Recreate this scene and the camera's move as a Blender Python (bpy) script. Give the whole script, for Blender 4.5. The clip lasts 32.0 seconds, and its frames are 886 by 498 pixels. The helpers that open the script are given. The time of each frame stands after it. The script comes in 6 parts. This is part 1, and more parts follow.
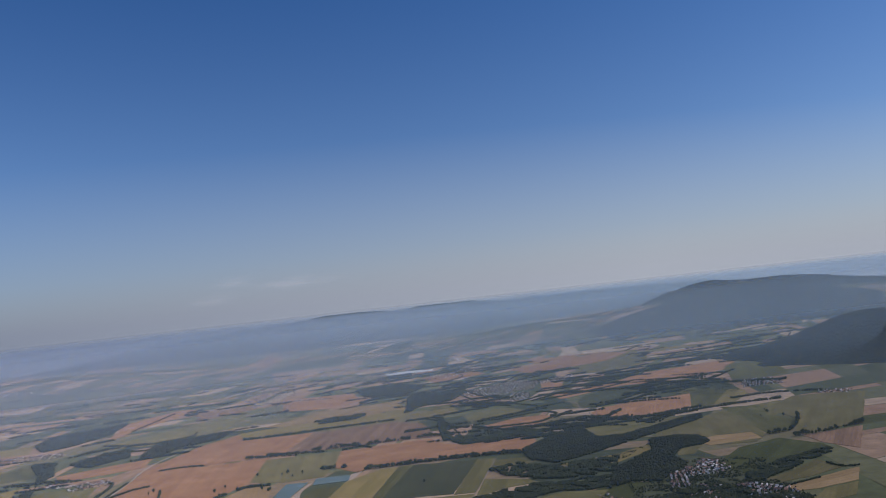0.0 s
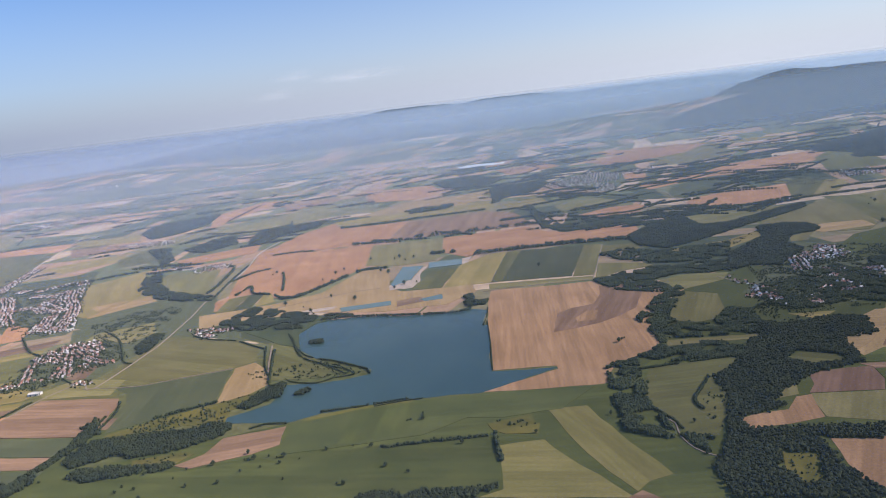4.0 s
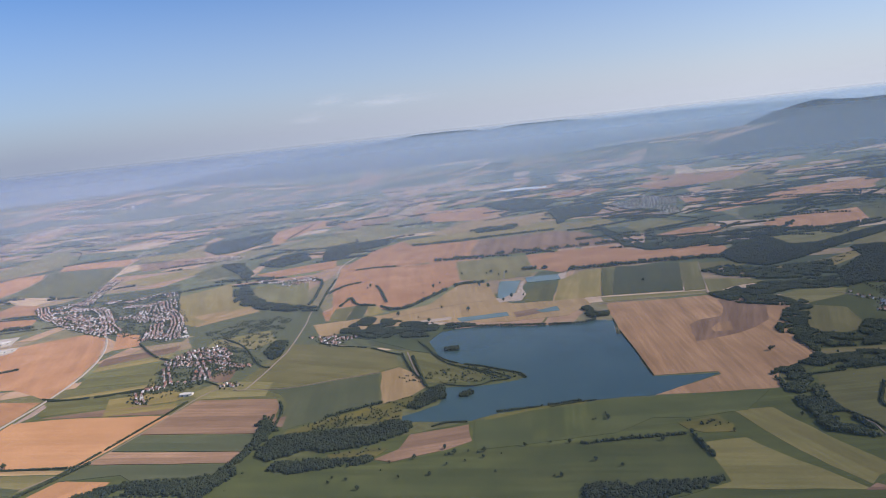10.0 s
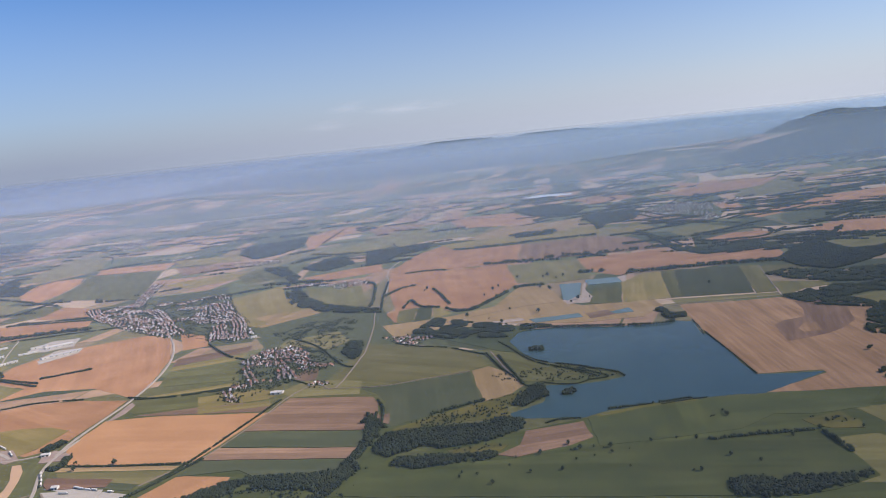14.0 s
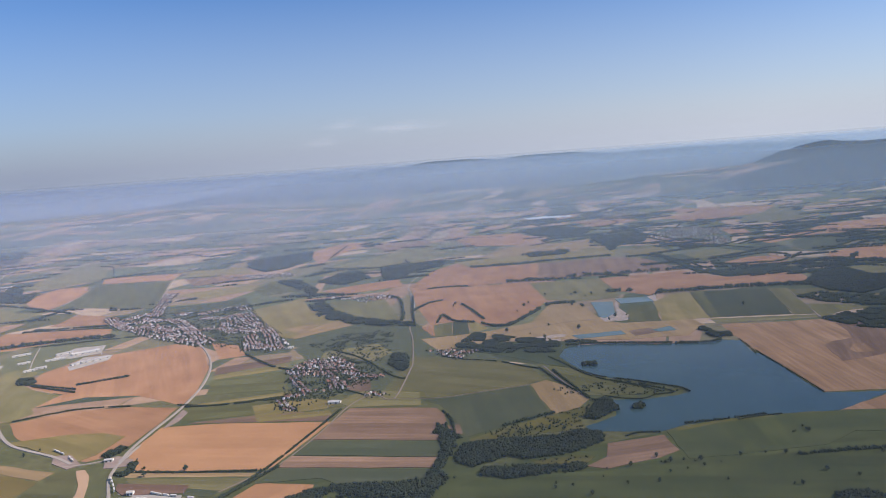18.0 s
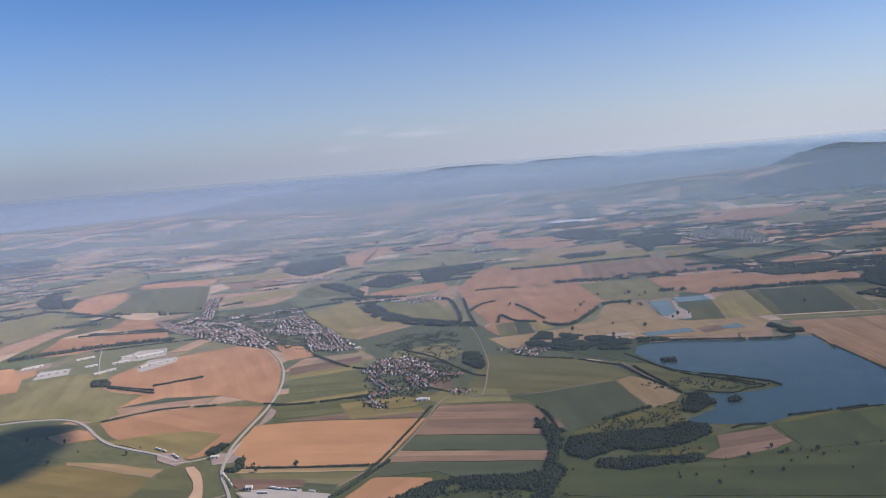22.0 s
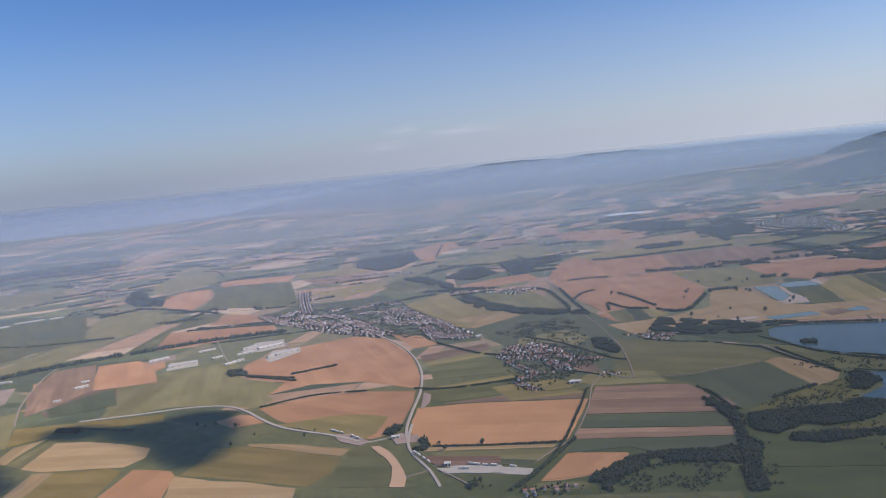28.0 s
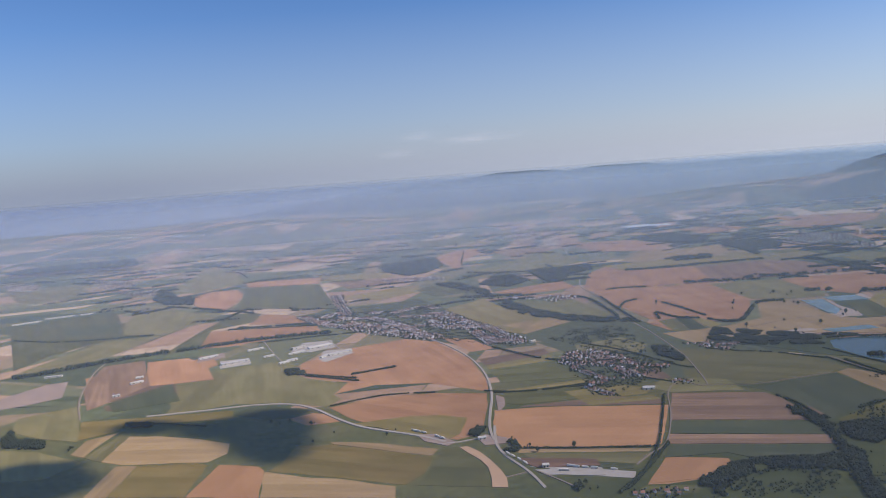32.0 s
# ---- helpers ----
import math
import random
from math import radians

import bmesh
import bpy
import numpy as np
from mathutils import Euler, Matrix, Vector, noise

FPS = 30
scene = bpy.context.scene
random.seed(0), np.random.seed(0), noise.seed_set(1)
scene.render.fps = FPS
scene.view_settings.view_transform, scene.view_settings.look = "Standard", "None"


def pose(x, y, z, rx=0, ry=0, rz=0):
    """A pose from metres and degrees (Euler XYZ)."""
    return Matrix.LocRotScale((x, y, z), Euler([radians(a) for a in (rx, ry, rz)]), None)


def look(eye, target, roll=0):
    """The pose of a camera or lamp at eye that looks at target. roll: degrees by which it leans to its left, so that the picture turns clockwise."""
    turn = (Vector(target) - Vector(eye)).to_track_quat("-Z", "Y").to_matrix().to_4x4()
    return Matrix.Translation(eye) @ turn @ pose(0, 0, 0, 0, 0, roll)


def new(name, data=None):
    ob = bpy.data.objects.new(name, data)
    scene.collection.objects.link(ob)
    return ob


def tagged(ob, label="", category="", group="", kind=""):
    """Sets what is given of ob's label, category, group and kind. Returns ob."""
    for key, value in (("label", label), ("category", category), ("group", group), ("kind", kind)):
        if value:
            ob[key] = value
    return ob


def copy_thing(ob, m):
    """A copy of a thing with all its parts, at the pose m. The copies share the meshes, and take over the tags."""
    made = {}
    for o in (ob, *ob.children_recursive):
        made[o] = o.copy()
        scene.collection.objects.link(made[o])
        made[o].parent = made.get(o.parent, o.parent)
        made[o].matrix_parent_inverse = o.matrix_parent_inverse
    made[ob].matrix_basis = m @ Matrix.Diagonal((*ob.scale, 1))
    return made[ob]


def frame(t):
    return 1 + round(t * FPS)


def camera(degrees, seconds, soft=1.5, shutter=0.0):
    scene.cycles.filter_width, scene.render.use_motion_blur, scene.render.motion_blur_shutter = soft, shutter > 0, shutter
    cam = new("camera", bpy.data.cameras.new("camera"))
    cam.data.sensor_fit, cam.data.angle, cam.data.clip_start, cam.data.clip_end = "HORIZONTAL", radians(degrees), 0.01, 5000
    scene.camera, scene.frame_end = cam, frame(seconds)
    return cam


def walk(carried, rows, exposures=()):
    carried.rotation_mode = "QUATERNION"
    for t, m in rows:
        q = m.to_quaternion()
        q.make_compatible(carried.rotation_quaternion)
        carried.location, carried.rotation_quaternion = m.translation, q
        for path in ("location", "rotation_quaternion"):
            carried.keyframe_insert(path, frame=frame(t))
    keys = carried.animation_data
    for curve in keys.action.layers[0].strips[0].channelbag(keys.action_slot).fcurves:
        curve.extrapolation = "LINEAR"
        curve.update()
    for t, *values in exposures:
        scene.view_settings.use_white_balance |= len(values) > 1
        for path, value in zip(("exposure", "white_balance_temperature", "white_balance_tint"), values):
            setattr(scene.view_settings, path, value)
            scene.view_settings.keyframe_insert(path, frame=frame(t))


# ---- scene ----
cam = camera(62.0, 32.0, soft=0.65)

# seconds, eye (x, y, z), turn to the left of +y, pitch up, roll
PATH = [
    (0, 224.7, 18.5, 239.0, -5.40, 4.44, -6.43),
    (0.5, 212.4, 18.7, 239.4, -5.23, 3.98, -6.34),
    (1, 200.1, 18.8, 239.8, -4.60, 2.64, -6.45),
    (1.5, 188.2, 19.4, 240.3, -3.81, 0.25, -6.50),
    (2, 176.2, 20.1, 240.8, -2.63, -3.41, -6.78),
    (2.5, 164.2, 20.8, 241.3, -1.53, -7.27, -7.03),
    (3, 151.6, 20.4, 241.6, -0.69, -10.47, -7.23),
    (3.5, 139.0, 19.9, 241.9, -0.15, -11.54, -7.20),
    (4, 126.4, 19.5, 242.2, -0.00, -10.85, -7.02),
    (4.5, 113.7, 17.6, 242.3, 0.09, -10.14, -6.72),
    (6.5, 63.2, 9.8, 242.7, -0.37, -8.80, -5.78),
    (7, 50.6, 7.8, 242.8, -0.38, -8.75, -5.84),
    (7.5, 37.9, 5.9, 242.9, -0.29, -8.76, -5.90),
    (8, 25.3, 3.9, 243.0, -0.21, -8.77, -5.98),
    (8.5, 12.6, 2.0, 243.1, -0.19, -8.78, -5.99),
    (9, -0.0, -0.0, 243.2, -0.10, -8.78, -6.08),
    (9.5, -12.3, -0.1, 243.1, 0.02, -8.78, -6.16),
    (10, -24.5, -0.1, 242.9, 0.10, -8.72, -6.22),
    (10.5, -36.8, -0.2, 242.8, 0.13, -8.66, -6.21),
    (11, -49.1, -0.3, 242.7, 0.19, -8.59, -6.18),
    (11.5, -61.4, -0.4, 242.5, 0.23, -8.49, -6.18),
    (12, -73.6, -0.4, 242.4, 0.27, -8.35, -6.14),
    (12.5, -85.9, -0.5, 242.3, 0.23, -8.24, -6.03),
    (13, -98.2, -0.6, 242.1, 0.20, -8.16, -6.05),
    (13.5, -110.5, -0.7, 242.0, 0.12, -8.08, -6.06),
    (14, -122.7, -0.7, 241.9, -0.00, -8.00, -5.99),
    (14.5, -134.4, -0.3, 241.6, -0.11, -7.92, -5.90),
    (16.5, -181.0, 1.6, 240.3, -1.07, -7.04, -5.03),
    (17, -192.7, 2.1, 240.0, -1.36, -6.76, -4.73),
    (17.5, -203.7, 1.9, 239.6, -1.70, -6.60, -4.49),
    (18, -214.7, 1.7, 239.3, -2.00, -6.51, -4.23),
    (18.5, -225.7, 1.5, 238.9, -2.12, -6.39, -4.06),
    (19, -236.7, 1.4, 238.5, -2.13, -6.25, -4.06),
    (19.5, -247.7, 1.2, 238.2, -2.12, -6.16, -4.08),
    (20, -258.7, 1.0, 237.8, -2.06, -6.12, -4.22),
    (20.5, -269.7, 0.8, 237.4, -1.99, -6.09, -4.40),
    (21, -280.7, 0.6, 237.1, -1.91, -6.04, -4.50),
    (21.5, -292.2, -0.6, 237.1, -1.88, -6.02, -4.61),
    (22, -303.7, -1.7, 237.2, -1.85, -5.97, -4.76),
    (22.5, -315.2, -2.9, 237.3, -1.77, -5.94, -4.85),
    (23, -326.7, -4.0, 237.3, -1.79, -5.90, -4.89),
    (23.5, -338.1, -5.2, 237.4, -1.76, -5.86, -4.96),
    (24, -349.6, -6.3, 237.4, -1.66, -5.76, -4.99),
    (24.5, -361.1, -7.5, 237.5, -1.39, -5.70, -5.15),
    (25, -372.6, -8.6, 237.6, -1.09, -5.69, -5.35),
    (25.5, -384.1, -9.8, 237.6, -0.70, -5.73, -5.59),
    (26, -395.5, -10.9, 237.7, -0.33, -5.80, -5.92),
    (26.5, -406.9, -12.3, 237.8, -0.05, -5.91, -6.07),
    (28.5, -452.1, -18.0, 238.1, -0.18, -5.90, -5.76),
    (29, -463.4, -19.5, 238.1, -0.36, -5.78, -5.52),
    (29.5, -474.6, -18.9, 238.2, -0.45, -5.70, -5.24),
    (30, -485.8, -18.3, 238.3, -0.50, -5.51, -5.06),
    (30.5, -497.0, -17.7, 238.3, -0.57, -5.34, -4.86),
    (31, -508.2, -17.2, 238.4, -0.59, -5.22, -4.73),
    (31.5, -519.4, -16.6, 238.5, -0.60, -5.18, -4.60),
    (32, -530.6, -16.0, 238.6, -0.57, -5.26, -4.36),
]


def aimed(x, y, z, yaw, pitch, roll):
    a, b = radians(yaw), radians(pitch)
    ahead = Vector((-math.sin(a) * math.cos(b), math.cos(a) * math.cos(b), math.sin(b)))
    eye = Vector((x, y, z))
    return look(eye, eye + ahead * 100, roll)


walk(cam, [(t, aimed(*row)) for t, *row in PATH],
     exposures=[(t, stops, 6460, 14) for t, stops in ((0.0, -0.68), (1.6, -0.68), (2.0, -0.52), (2.5, -0.2), (3.0, 0.1), (4.0, 0.12), (9.0, -0.03), (13.0, -0.08), (20.0, -0.15), (26.0, -0.2), (32.0, -0.23))])

# ---- sky and sun ----
SUN_AZ, SUN_EL = 98.0, 40.0
world = bpy.data.worlds.new("sky")
scene.world = world
world.use_nodes = True
wn, wl = world.node_tree.nodes, world.node_tree.links
sky = wn.new("ShaderNodeTexSky")
sky.sky_type, sky.sun_disc = "NISHITA", False
sky.sun_elevation, sky.sun_rotation = radians(SUN_EL), radians(SUN_AZ)
sky.altitude, sky.air_density, sky.dust_density, sky.ozone_density = 300, 1.0, 0.7, 4.0
blue = wn.new("ShaderNodeMix")
blue.data_type, blue.blend_type = "RGBA", "MULTIPLY"
blue.inputs["Factor"].default_value = 1.0
height = wn.new("ShaderNodeSeparateXYZ")
wl.new(wn.new("ShaderNodeTexCoord").outputs["Generated"], height.inputs[0])
deep = wn.new("ShaderNodeValToRGB")
deep.color_ramp.elements[0].position, deep.color_ramp.elements[0].color = 0.05, (0.89, 0.955, 1.10, 1)
deep.color_ramp.elements[1].position, deep.color_ramp.elements[1].color = 0.55, (0.22, 0.63, 1.05, 1)
wl.new(height.outputs["Z"], deep.inputs[0])
wl.new(deep.outputs[0], blue.inputs["B"])
wl.new(sky.outputs[0], blue.inputs["A"])
wl.new(blue.outputs["Result"], wn["Background"].inputs["Color"])
wn["Background"].inputs["Strength"].default_value = 0.132
sun = new("sun", bpy.data.lights.new("sun", "SUN"))
sun.data.energy, sun.data.angle, sun.data.color = 4.7, radians(0.5), (1.0, 0.87, 0.73)
sun_way = Vector((math.sin(radians(SUN_AZ)) * math.cos(radians(SUN_EL)), math.cos(radians(SUN_AZ)) * math.cos(radians(SUN_EL)), math.sin(radians(SUN_EL))))
sun.matrix_world = look(sun_way * 3000, (0, 0, 0))


# ---- materials ----
def nodes_of(name, rough=0.9):
    m = bpy.data.materials.new(name)
    m.use_nodes = True
    n, l = m.node_tree.nodes, m.node_tree.links
    b = n["Principled BSDF"]
    b.inputs["Roughness"].default_value = rough
    b.inputs["Specular IOR Level"].default_value = 0.1
    b.inputs["Diffuse Roughness"].default_value = 0.8
    return m, n, l, b


def ramp(n, stops, mode="LINEAR"):
    r = n.new("ShaderNodeValToRGB")
    r.color_ramp.interpolation = mode
    while len(r.color_ramp.elements) < len(stops):
        r.color_ramp.elements.new(0.5)
    for e, (p, c) in zip(r.color_ramp.elements, stops):
        e.position, e.color = p, (*c, 1)
    return r


def noise_of(n, l, coord, scale, detail=4.0, stretch=None):
    t = n.new("ShaderNodeTexNoise")
    t.inputs["Scale"].default_value, t.inputs["Detail"].default_value = scale, detail
    if stretch:
        mp = n.new("ShaderNodeMapping")
        mp.inputs["Scale"].default_value = stretch
        l.new(coord, mp.inputs[0])
        coord = mp.outputs[0]
    l.new(coord, t.inputs["Vector"])
    return t.outputs["Fac"]


def mixed(n, l, kind, fac, a, b):
    m = n.new("ShaderNodeMix")
    m.data_type, m.blend_type = "RGBA", kind
    for socket, v in ((m.inputs["Factor"], fac), (m.inputs["A"], a), (m.inputs["B"], b)):
        if isinstance(v, (int, float)):
            socket.default_value = v
        elif isinstance(v, tuple):
            socket.default_value = (*v, 1)
        else:
            l.new(v, socket)
    return m.outputs["Result"]


def plain(name, color, rough=0.8, vary=0.25, scale=0.3, metal=0.0):
    m, n, l, b = nodes_of(name, rough)
    b.inputs["Metallic"].default_value = metal
    tc = n.new("ShaderNodeTexCoord").outputs["Object"]
    r = ramp(n, [(0.3, tuple(c * (1 - vary) for c in color)), (0.7, tuple(min(1, c * (1 + vary)) for c in color))])
    l.new(mixed(n, l, "MIX", 0.5, noise_of(n, l, tc, scale, 5), noise_of(n, l, tc, scale * 9, 3)), r.inputs[0])
    l.new(r.outputs[0], b.inputs["Base Color"])
    return m


def crop(name, dark, light, streak=0.5, patch=None):
    """A field: two tones in patches tens of metres wide, drill lines along the field, and fine grain."""
    m, n, l, b = nodes_of(name, 0.95)
    tc = n.new("ShaderNodeTexCoord").outputs["Object"]
    info = n.new("ShaderNodeObjectInfo")
    broad = noise_of(n, l, tc, 0.018, 5)
    lines = noise_of(n, l, tc, 1.0, 2, (0.012, 0.22, 0.2))
    grain = noise_of(n, l, tc, 0.45, 6)
    r = ramp(n, [(0.3, dark), (0.7, light)])
    l.new(broad, r.inputs[0])
    sr = ramp(n, [(0.38, (1 - 0.30 * streak,) * 3), (0.62, (1 + 0.2 * streak,) * 3)])
    l.new(lines, sr.inputs[0])
    c = mixed(n, l, "MULTIPLY", 1.0, r.outputs[0], sr.outputs[0])
    bands = ramp(n, [(0.36, (1 - 0.34 * streak,) * 3), (0.5, (1.0, 1.0, 1.0)), (0.64, (1 + 0.22 * streak,) * 3)])
    l.new(noise_of(n, l, tc, 1.0, 1, (0.0022, 0.05, 0.05)), bands.inputs[0])
    c = mixed(n, l, "MULTIPLY", 1.0, c, bands.outputs[0])
    gr = ramp(n, [(0.3, (0.88, 0.88, 0.88)), (0.7, (1.11, 1.11, 1.11))])
    l.new(grain, gr.inputs[0])
    c = mixed(n, l, "MULTIPLY", 1.0, c, gr.outputs[0])
    hs = n.new("ShaderNodeHueSaturation")
    mr = n.new("ShaderNodeMapRange")
    mr.inputs["To Min"].default_value, mr.inputs["To Max"].default_value = 0.85, 1.15
    l.new(info.outputs["Random"], mr.inputs["Value"])
    l.new(mr.outputs[0], hs.inputs["Value"])
    l.new(c, hs.inputs["Color"])
    l.new(hs.outputs[0], b.inputs["Base Color"])
    bp = n.new("ShaderNodeBump")
    bp.inputs["Strength"].default_value, bp.inputs["Distance"].default_value = 0.45, 0.4
    l.new(grain, bp.inputs["Height"])
    l.new(bp.outputs[0], b.inputs["Normal"])
    return m


CROPS = {
    "stubble": (crop("stubble", (0.3614, 0.1797, 0.0856), (0.489, 0.2657, 0.1336), 0.26), 0.25, "pale reddish-tan harvested stubble field with drill lines"),
    "wheat": (crop("ripe_wheat", (0.3779, 0.1927, 0.0854), (0.4658, 0.2496, 0.1166), 0.14), 0.25, "golden-tan ripe grain field with straight edges"),
    "barley": (crop("barley", (0.3232, 0.2156, 0.0929), (0.3993, 0.2744, 0.1393), 0.3), 0.4, "straw-coloured dry barley field"),
    "ploughed": (crop("ploughed", (0.1616, 0.1029, 0.065), (0.2281, 0.147, 0.0929), 0.25), 0.3, "darker brown freshly worked field"),
    "beet": (crop("beet_leaf", (0.0696, 0.0821, 0.0379), (0.096, 0.1015, 0.0493), 0.25), 0.7, "dark green leafy root-crop field"),
    "clover": (crop("clover", (0.1013, 0.1026, 0.0361), (0.1488, 0.1389, 0.0517), 0.4), 0.5, "mid-green clover field with mown bands"),
    "alfalfa": (crop("alfalfa", (0.1407, 0.1321, 0.0474), (0.1972, 0.1711, 0.0673), 0.35), 0.45, "bright green alfalfa field"),
    "pasture": (crop("pasture", (0.1595, 0.1446, 0.0551), (0.2285, 0.1907, 0.0794), 0.3), 0.35, "yellowish-green dry pasture"),
    "oats": (crop("oats", (0.224, 0.1814, 0.0595), (0.3024, 0.2294, 0.0818), 0.3), 0.45, "greenish-tan cut oat field in strips"),
    "mustard": (crop("mustard", (0.1668, 0.1295, 0.0346), (0.237, 0.1676, 0.0519), 0.35), 0.5, "yellow-green flowering field"),
    "fallow": (crop("fallow", (0.2451, 0.1479, 0.0879), (0.3286, 0.2049, 0.1229), 0.5), 0.25, "brownish-pink fallow field with wide tillage bands"),
    "stubble2": (crop("dark_stubble", (0.291, 0.168, 0.0836), (0.3735, 0.225, 0.1188), 0.42), 0.25, "orange-brown harvested stubble field with broad drill bands"),
    "fallow2": (crop("dark_fallow", (0.20, 0.115, 0.072), (0.26, 0.155, 0.100), 0.4), 0.25, "dull reddish-brown bare field"),
    "mustard2": (crop("green_mustard", (0.1703, 0.1547, 0.0491), (0.2385, 0.204, 0.071), 0.3), 0.5, "yellow-green ripening crop field"),
    "reeds": (crop("reed_bed", (0.044, 0.058, 0.026), (0.0726, 0.085, 0.036), 0.2), 0.6, "dark green reed bed at the lake's edge"),
    "sand": (plain("sandy_strip", (0.50, 0.33, 0.20), 0.95, 0.12, 0.08), 0.3, "curved strip of bare orange-tan sand"),
    "worked": (crop("worked_stubble", (0.1796, 0.1078, 0.0654), (0.231, 0.1423, 0.0883), 0.4), 0.25, "darker brown worked patch in a stubble field"),
    "clover2": (crop("mown_meadow", (0.064, 0.0787, 0.0224), (0.1051, 0.1151, 0.0338), 0.35), 0.4, "broad green meadow with faint mowing bands"),
    "pale": (plain("plastic_covers", (0.62, 0.66, 0.68), 0.5, 0.15, 0.02), 0.6, "pale plastic-covered beds far off"),
    "gravel": (plain("gravel_yard", (0.44, 0.35, 0.27), 0.95, 0.45, 0.25), 1.1, "pale bare gravel and sand workings"),
    "yard": (plain("concrete_yard", (0.44, 0.395, 0.33), 0.9, 0.15, 0.1), 0.9, "pale concrete lorry yard"),
    "earth": (plain("bare_earth", (0.33, 0.245, 0.195), 0.95, 0.25, 0.05), 0.3, "pinkish-grey bare works ground"),
    "village": (plain("village_green", (0.10, 0.11, 0.055), 0.95, 0.45, 0.12), 0.12, "patchy gardens and yards of the village"),
    "meadow": (crop("meadow", (0.0645, 0.0775, 0.0246), (0.0968, 0.1068, 0.0356), 0.2), 0.4, "dark green meadow with scattered bushes"),
    "rough": (crop("rough_grass", (0.0952, 0.098, 0.0265), (0.1904, 0.1542, 0.0367), 0.2), 0.4, "yellow-flecked rough grass strip with bushes"),
}


def by_random(name, colors, rough=0.8, island=False):
    """One of several colours for each object (or loose piece), with a fine stain."""
    m, n, l, b = nodes_of(name, rough)
    src = n.new("ShaderNodeNewGeometry").outputs["Random Per Island"] if island else n.new("ShaderNodeObjectInfo").outputs["Random"]
    r = ramp(n, [(i / len(colors), c) for i, c in enumerate(colors)], "CONSTANT")
    l.new(src, r.inputs[0])
    tc = n.new("ShaderNodeTexCoord").outputs["Object"]
    g = ramp(n, [(0.3, (0.78, 0.78, 0.78)), (0.7, (1.15, 1.15, 1.15))])
    l.new(noise_of(n, l, tc, 0.05 if island else 1.5, 5), g.inputs[0])
    l.new(mixed(n, l, "MULTIPLY", 1.0, r.outputs[0], g.outputs[0]), b.inputs["Base Color"])
    return m


def foliage(name, dark, light):
    m, n, l, b = nodes_of(name, 0.85)
    tc = n.new("ShaderNodeTexCoord").outputs["Object"]
    r = ramp(n, [(0.0, dark), (1.0, light)])
    l.new(n.new("ShaderNodeNewGeometry").outputs["Random Per Island"], r.inputs[0])
    g = ramp(n, [(0.3, (0.75, 0.75, 0.75)), (0.7, (1.2, 1.2, 1.2))])
    l.new(noise_of(n, l, tc, 1.2, 5), g.inputs[0])
    stand = ramp(n, [(0.35, (0.78, 0.84, 0.9)), (0.65, (1.22, 1.16, 1.0))])
    l.new(noise_of(n, l, tc, 0.035, 4), stand.inputs[0])
    c = mixed(n, l, "MULTIPLY", 1.0, r.outputs[0], g.outputs[0])
    l.new(mixed(n, l, "MULTIPLY", 1.0, c, stand.outputs[0]), b.inputs["Base Color"])
    return m


def water_look(name, deep, pale):
    m, n, l, b = nodes_of(name, 0.2)
    b.inputs["Specular IOR Level"].default_value = 0.17
    tc = n.new("ShaderNodeTexCoord").outputs["Object"]
    r = ramp(n, [(0.35, deep), (0.7, pale)])
    l.new(noise_of(n, l, tc, 0.01, 3), r.inputs[0])
    l.new(r.outputs[0], b.inputs["Base Color"])
    bp = n.new("ShaderNodeBump")
    bp.inputs["Strength"].default_value, bp.inputs["Distance"].default_value = 0.25, 0.15
    l.new(noise_of(n, l, tc, 0.9, 4), bp.inputs["Height"])
    l.new(bp.outputs[0], b.inputs["Normal"])
    return m


def ground_look():
    m, n, l, b = nodes_of("grassland", 0.95)
    tc = n.new("ShaderNodeTexCoord").outputs["Object"]
    r = ramp(n, [(0.3, (0.085, 0.098, 0.036)), (0.5, (0.125, 0.125, 0.048)), (0.7, (0.18, 0.155, 0.07))])
    l.new(noise_of(n, l, tc, 0.008, 5), r.inputs[0])
    g = ramp(n, [(0.3, (0.7, 0.7, 0.7)), (0.7, (1.2, 1.2, 1.2))])
    l.new(noise_of(n, l, tc, 0.15, 6), g.inputs[0])
    l.new(mixed(n, l, "MULTIPLY", 1.0, r.outputs[0], g.outputs[0]), b.inputs["Base Color"])
    return m


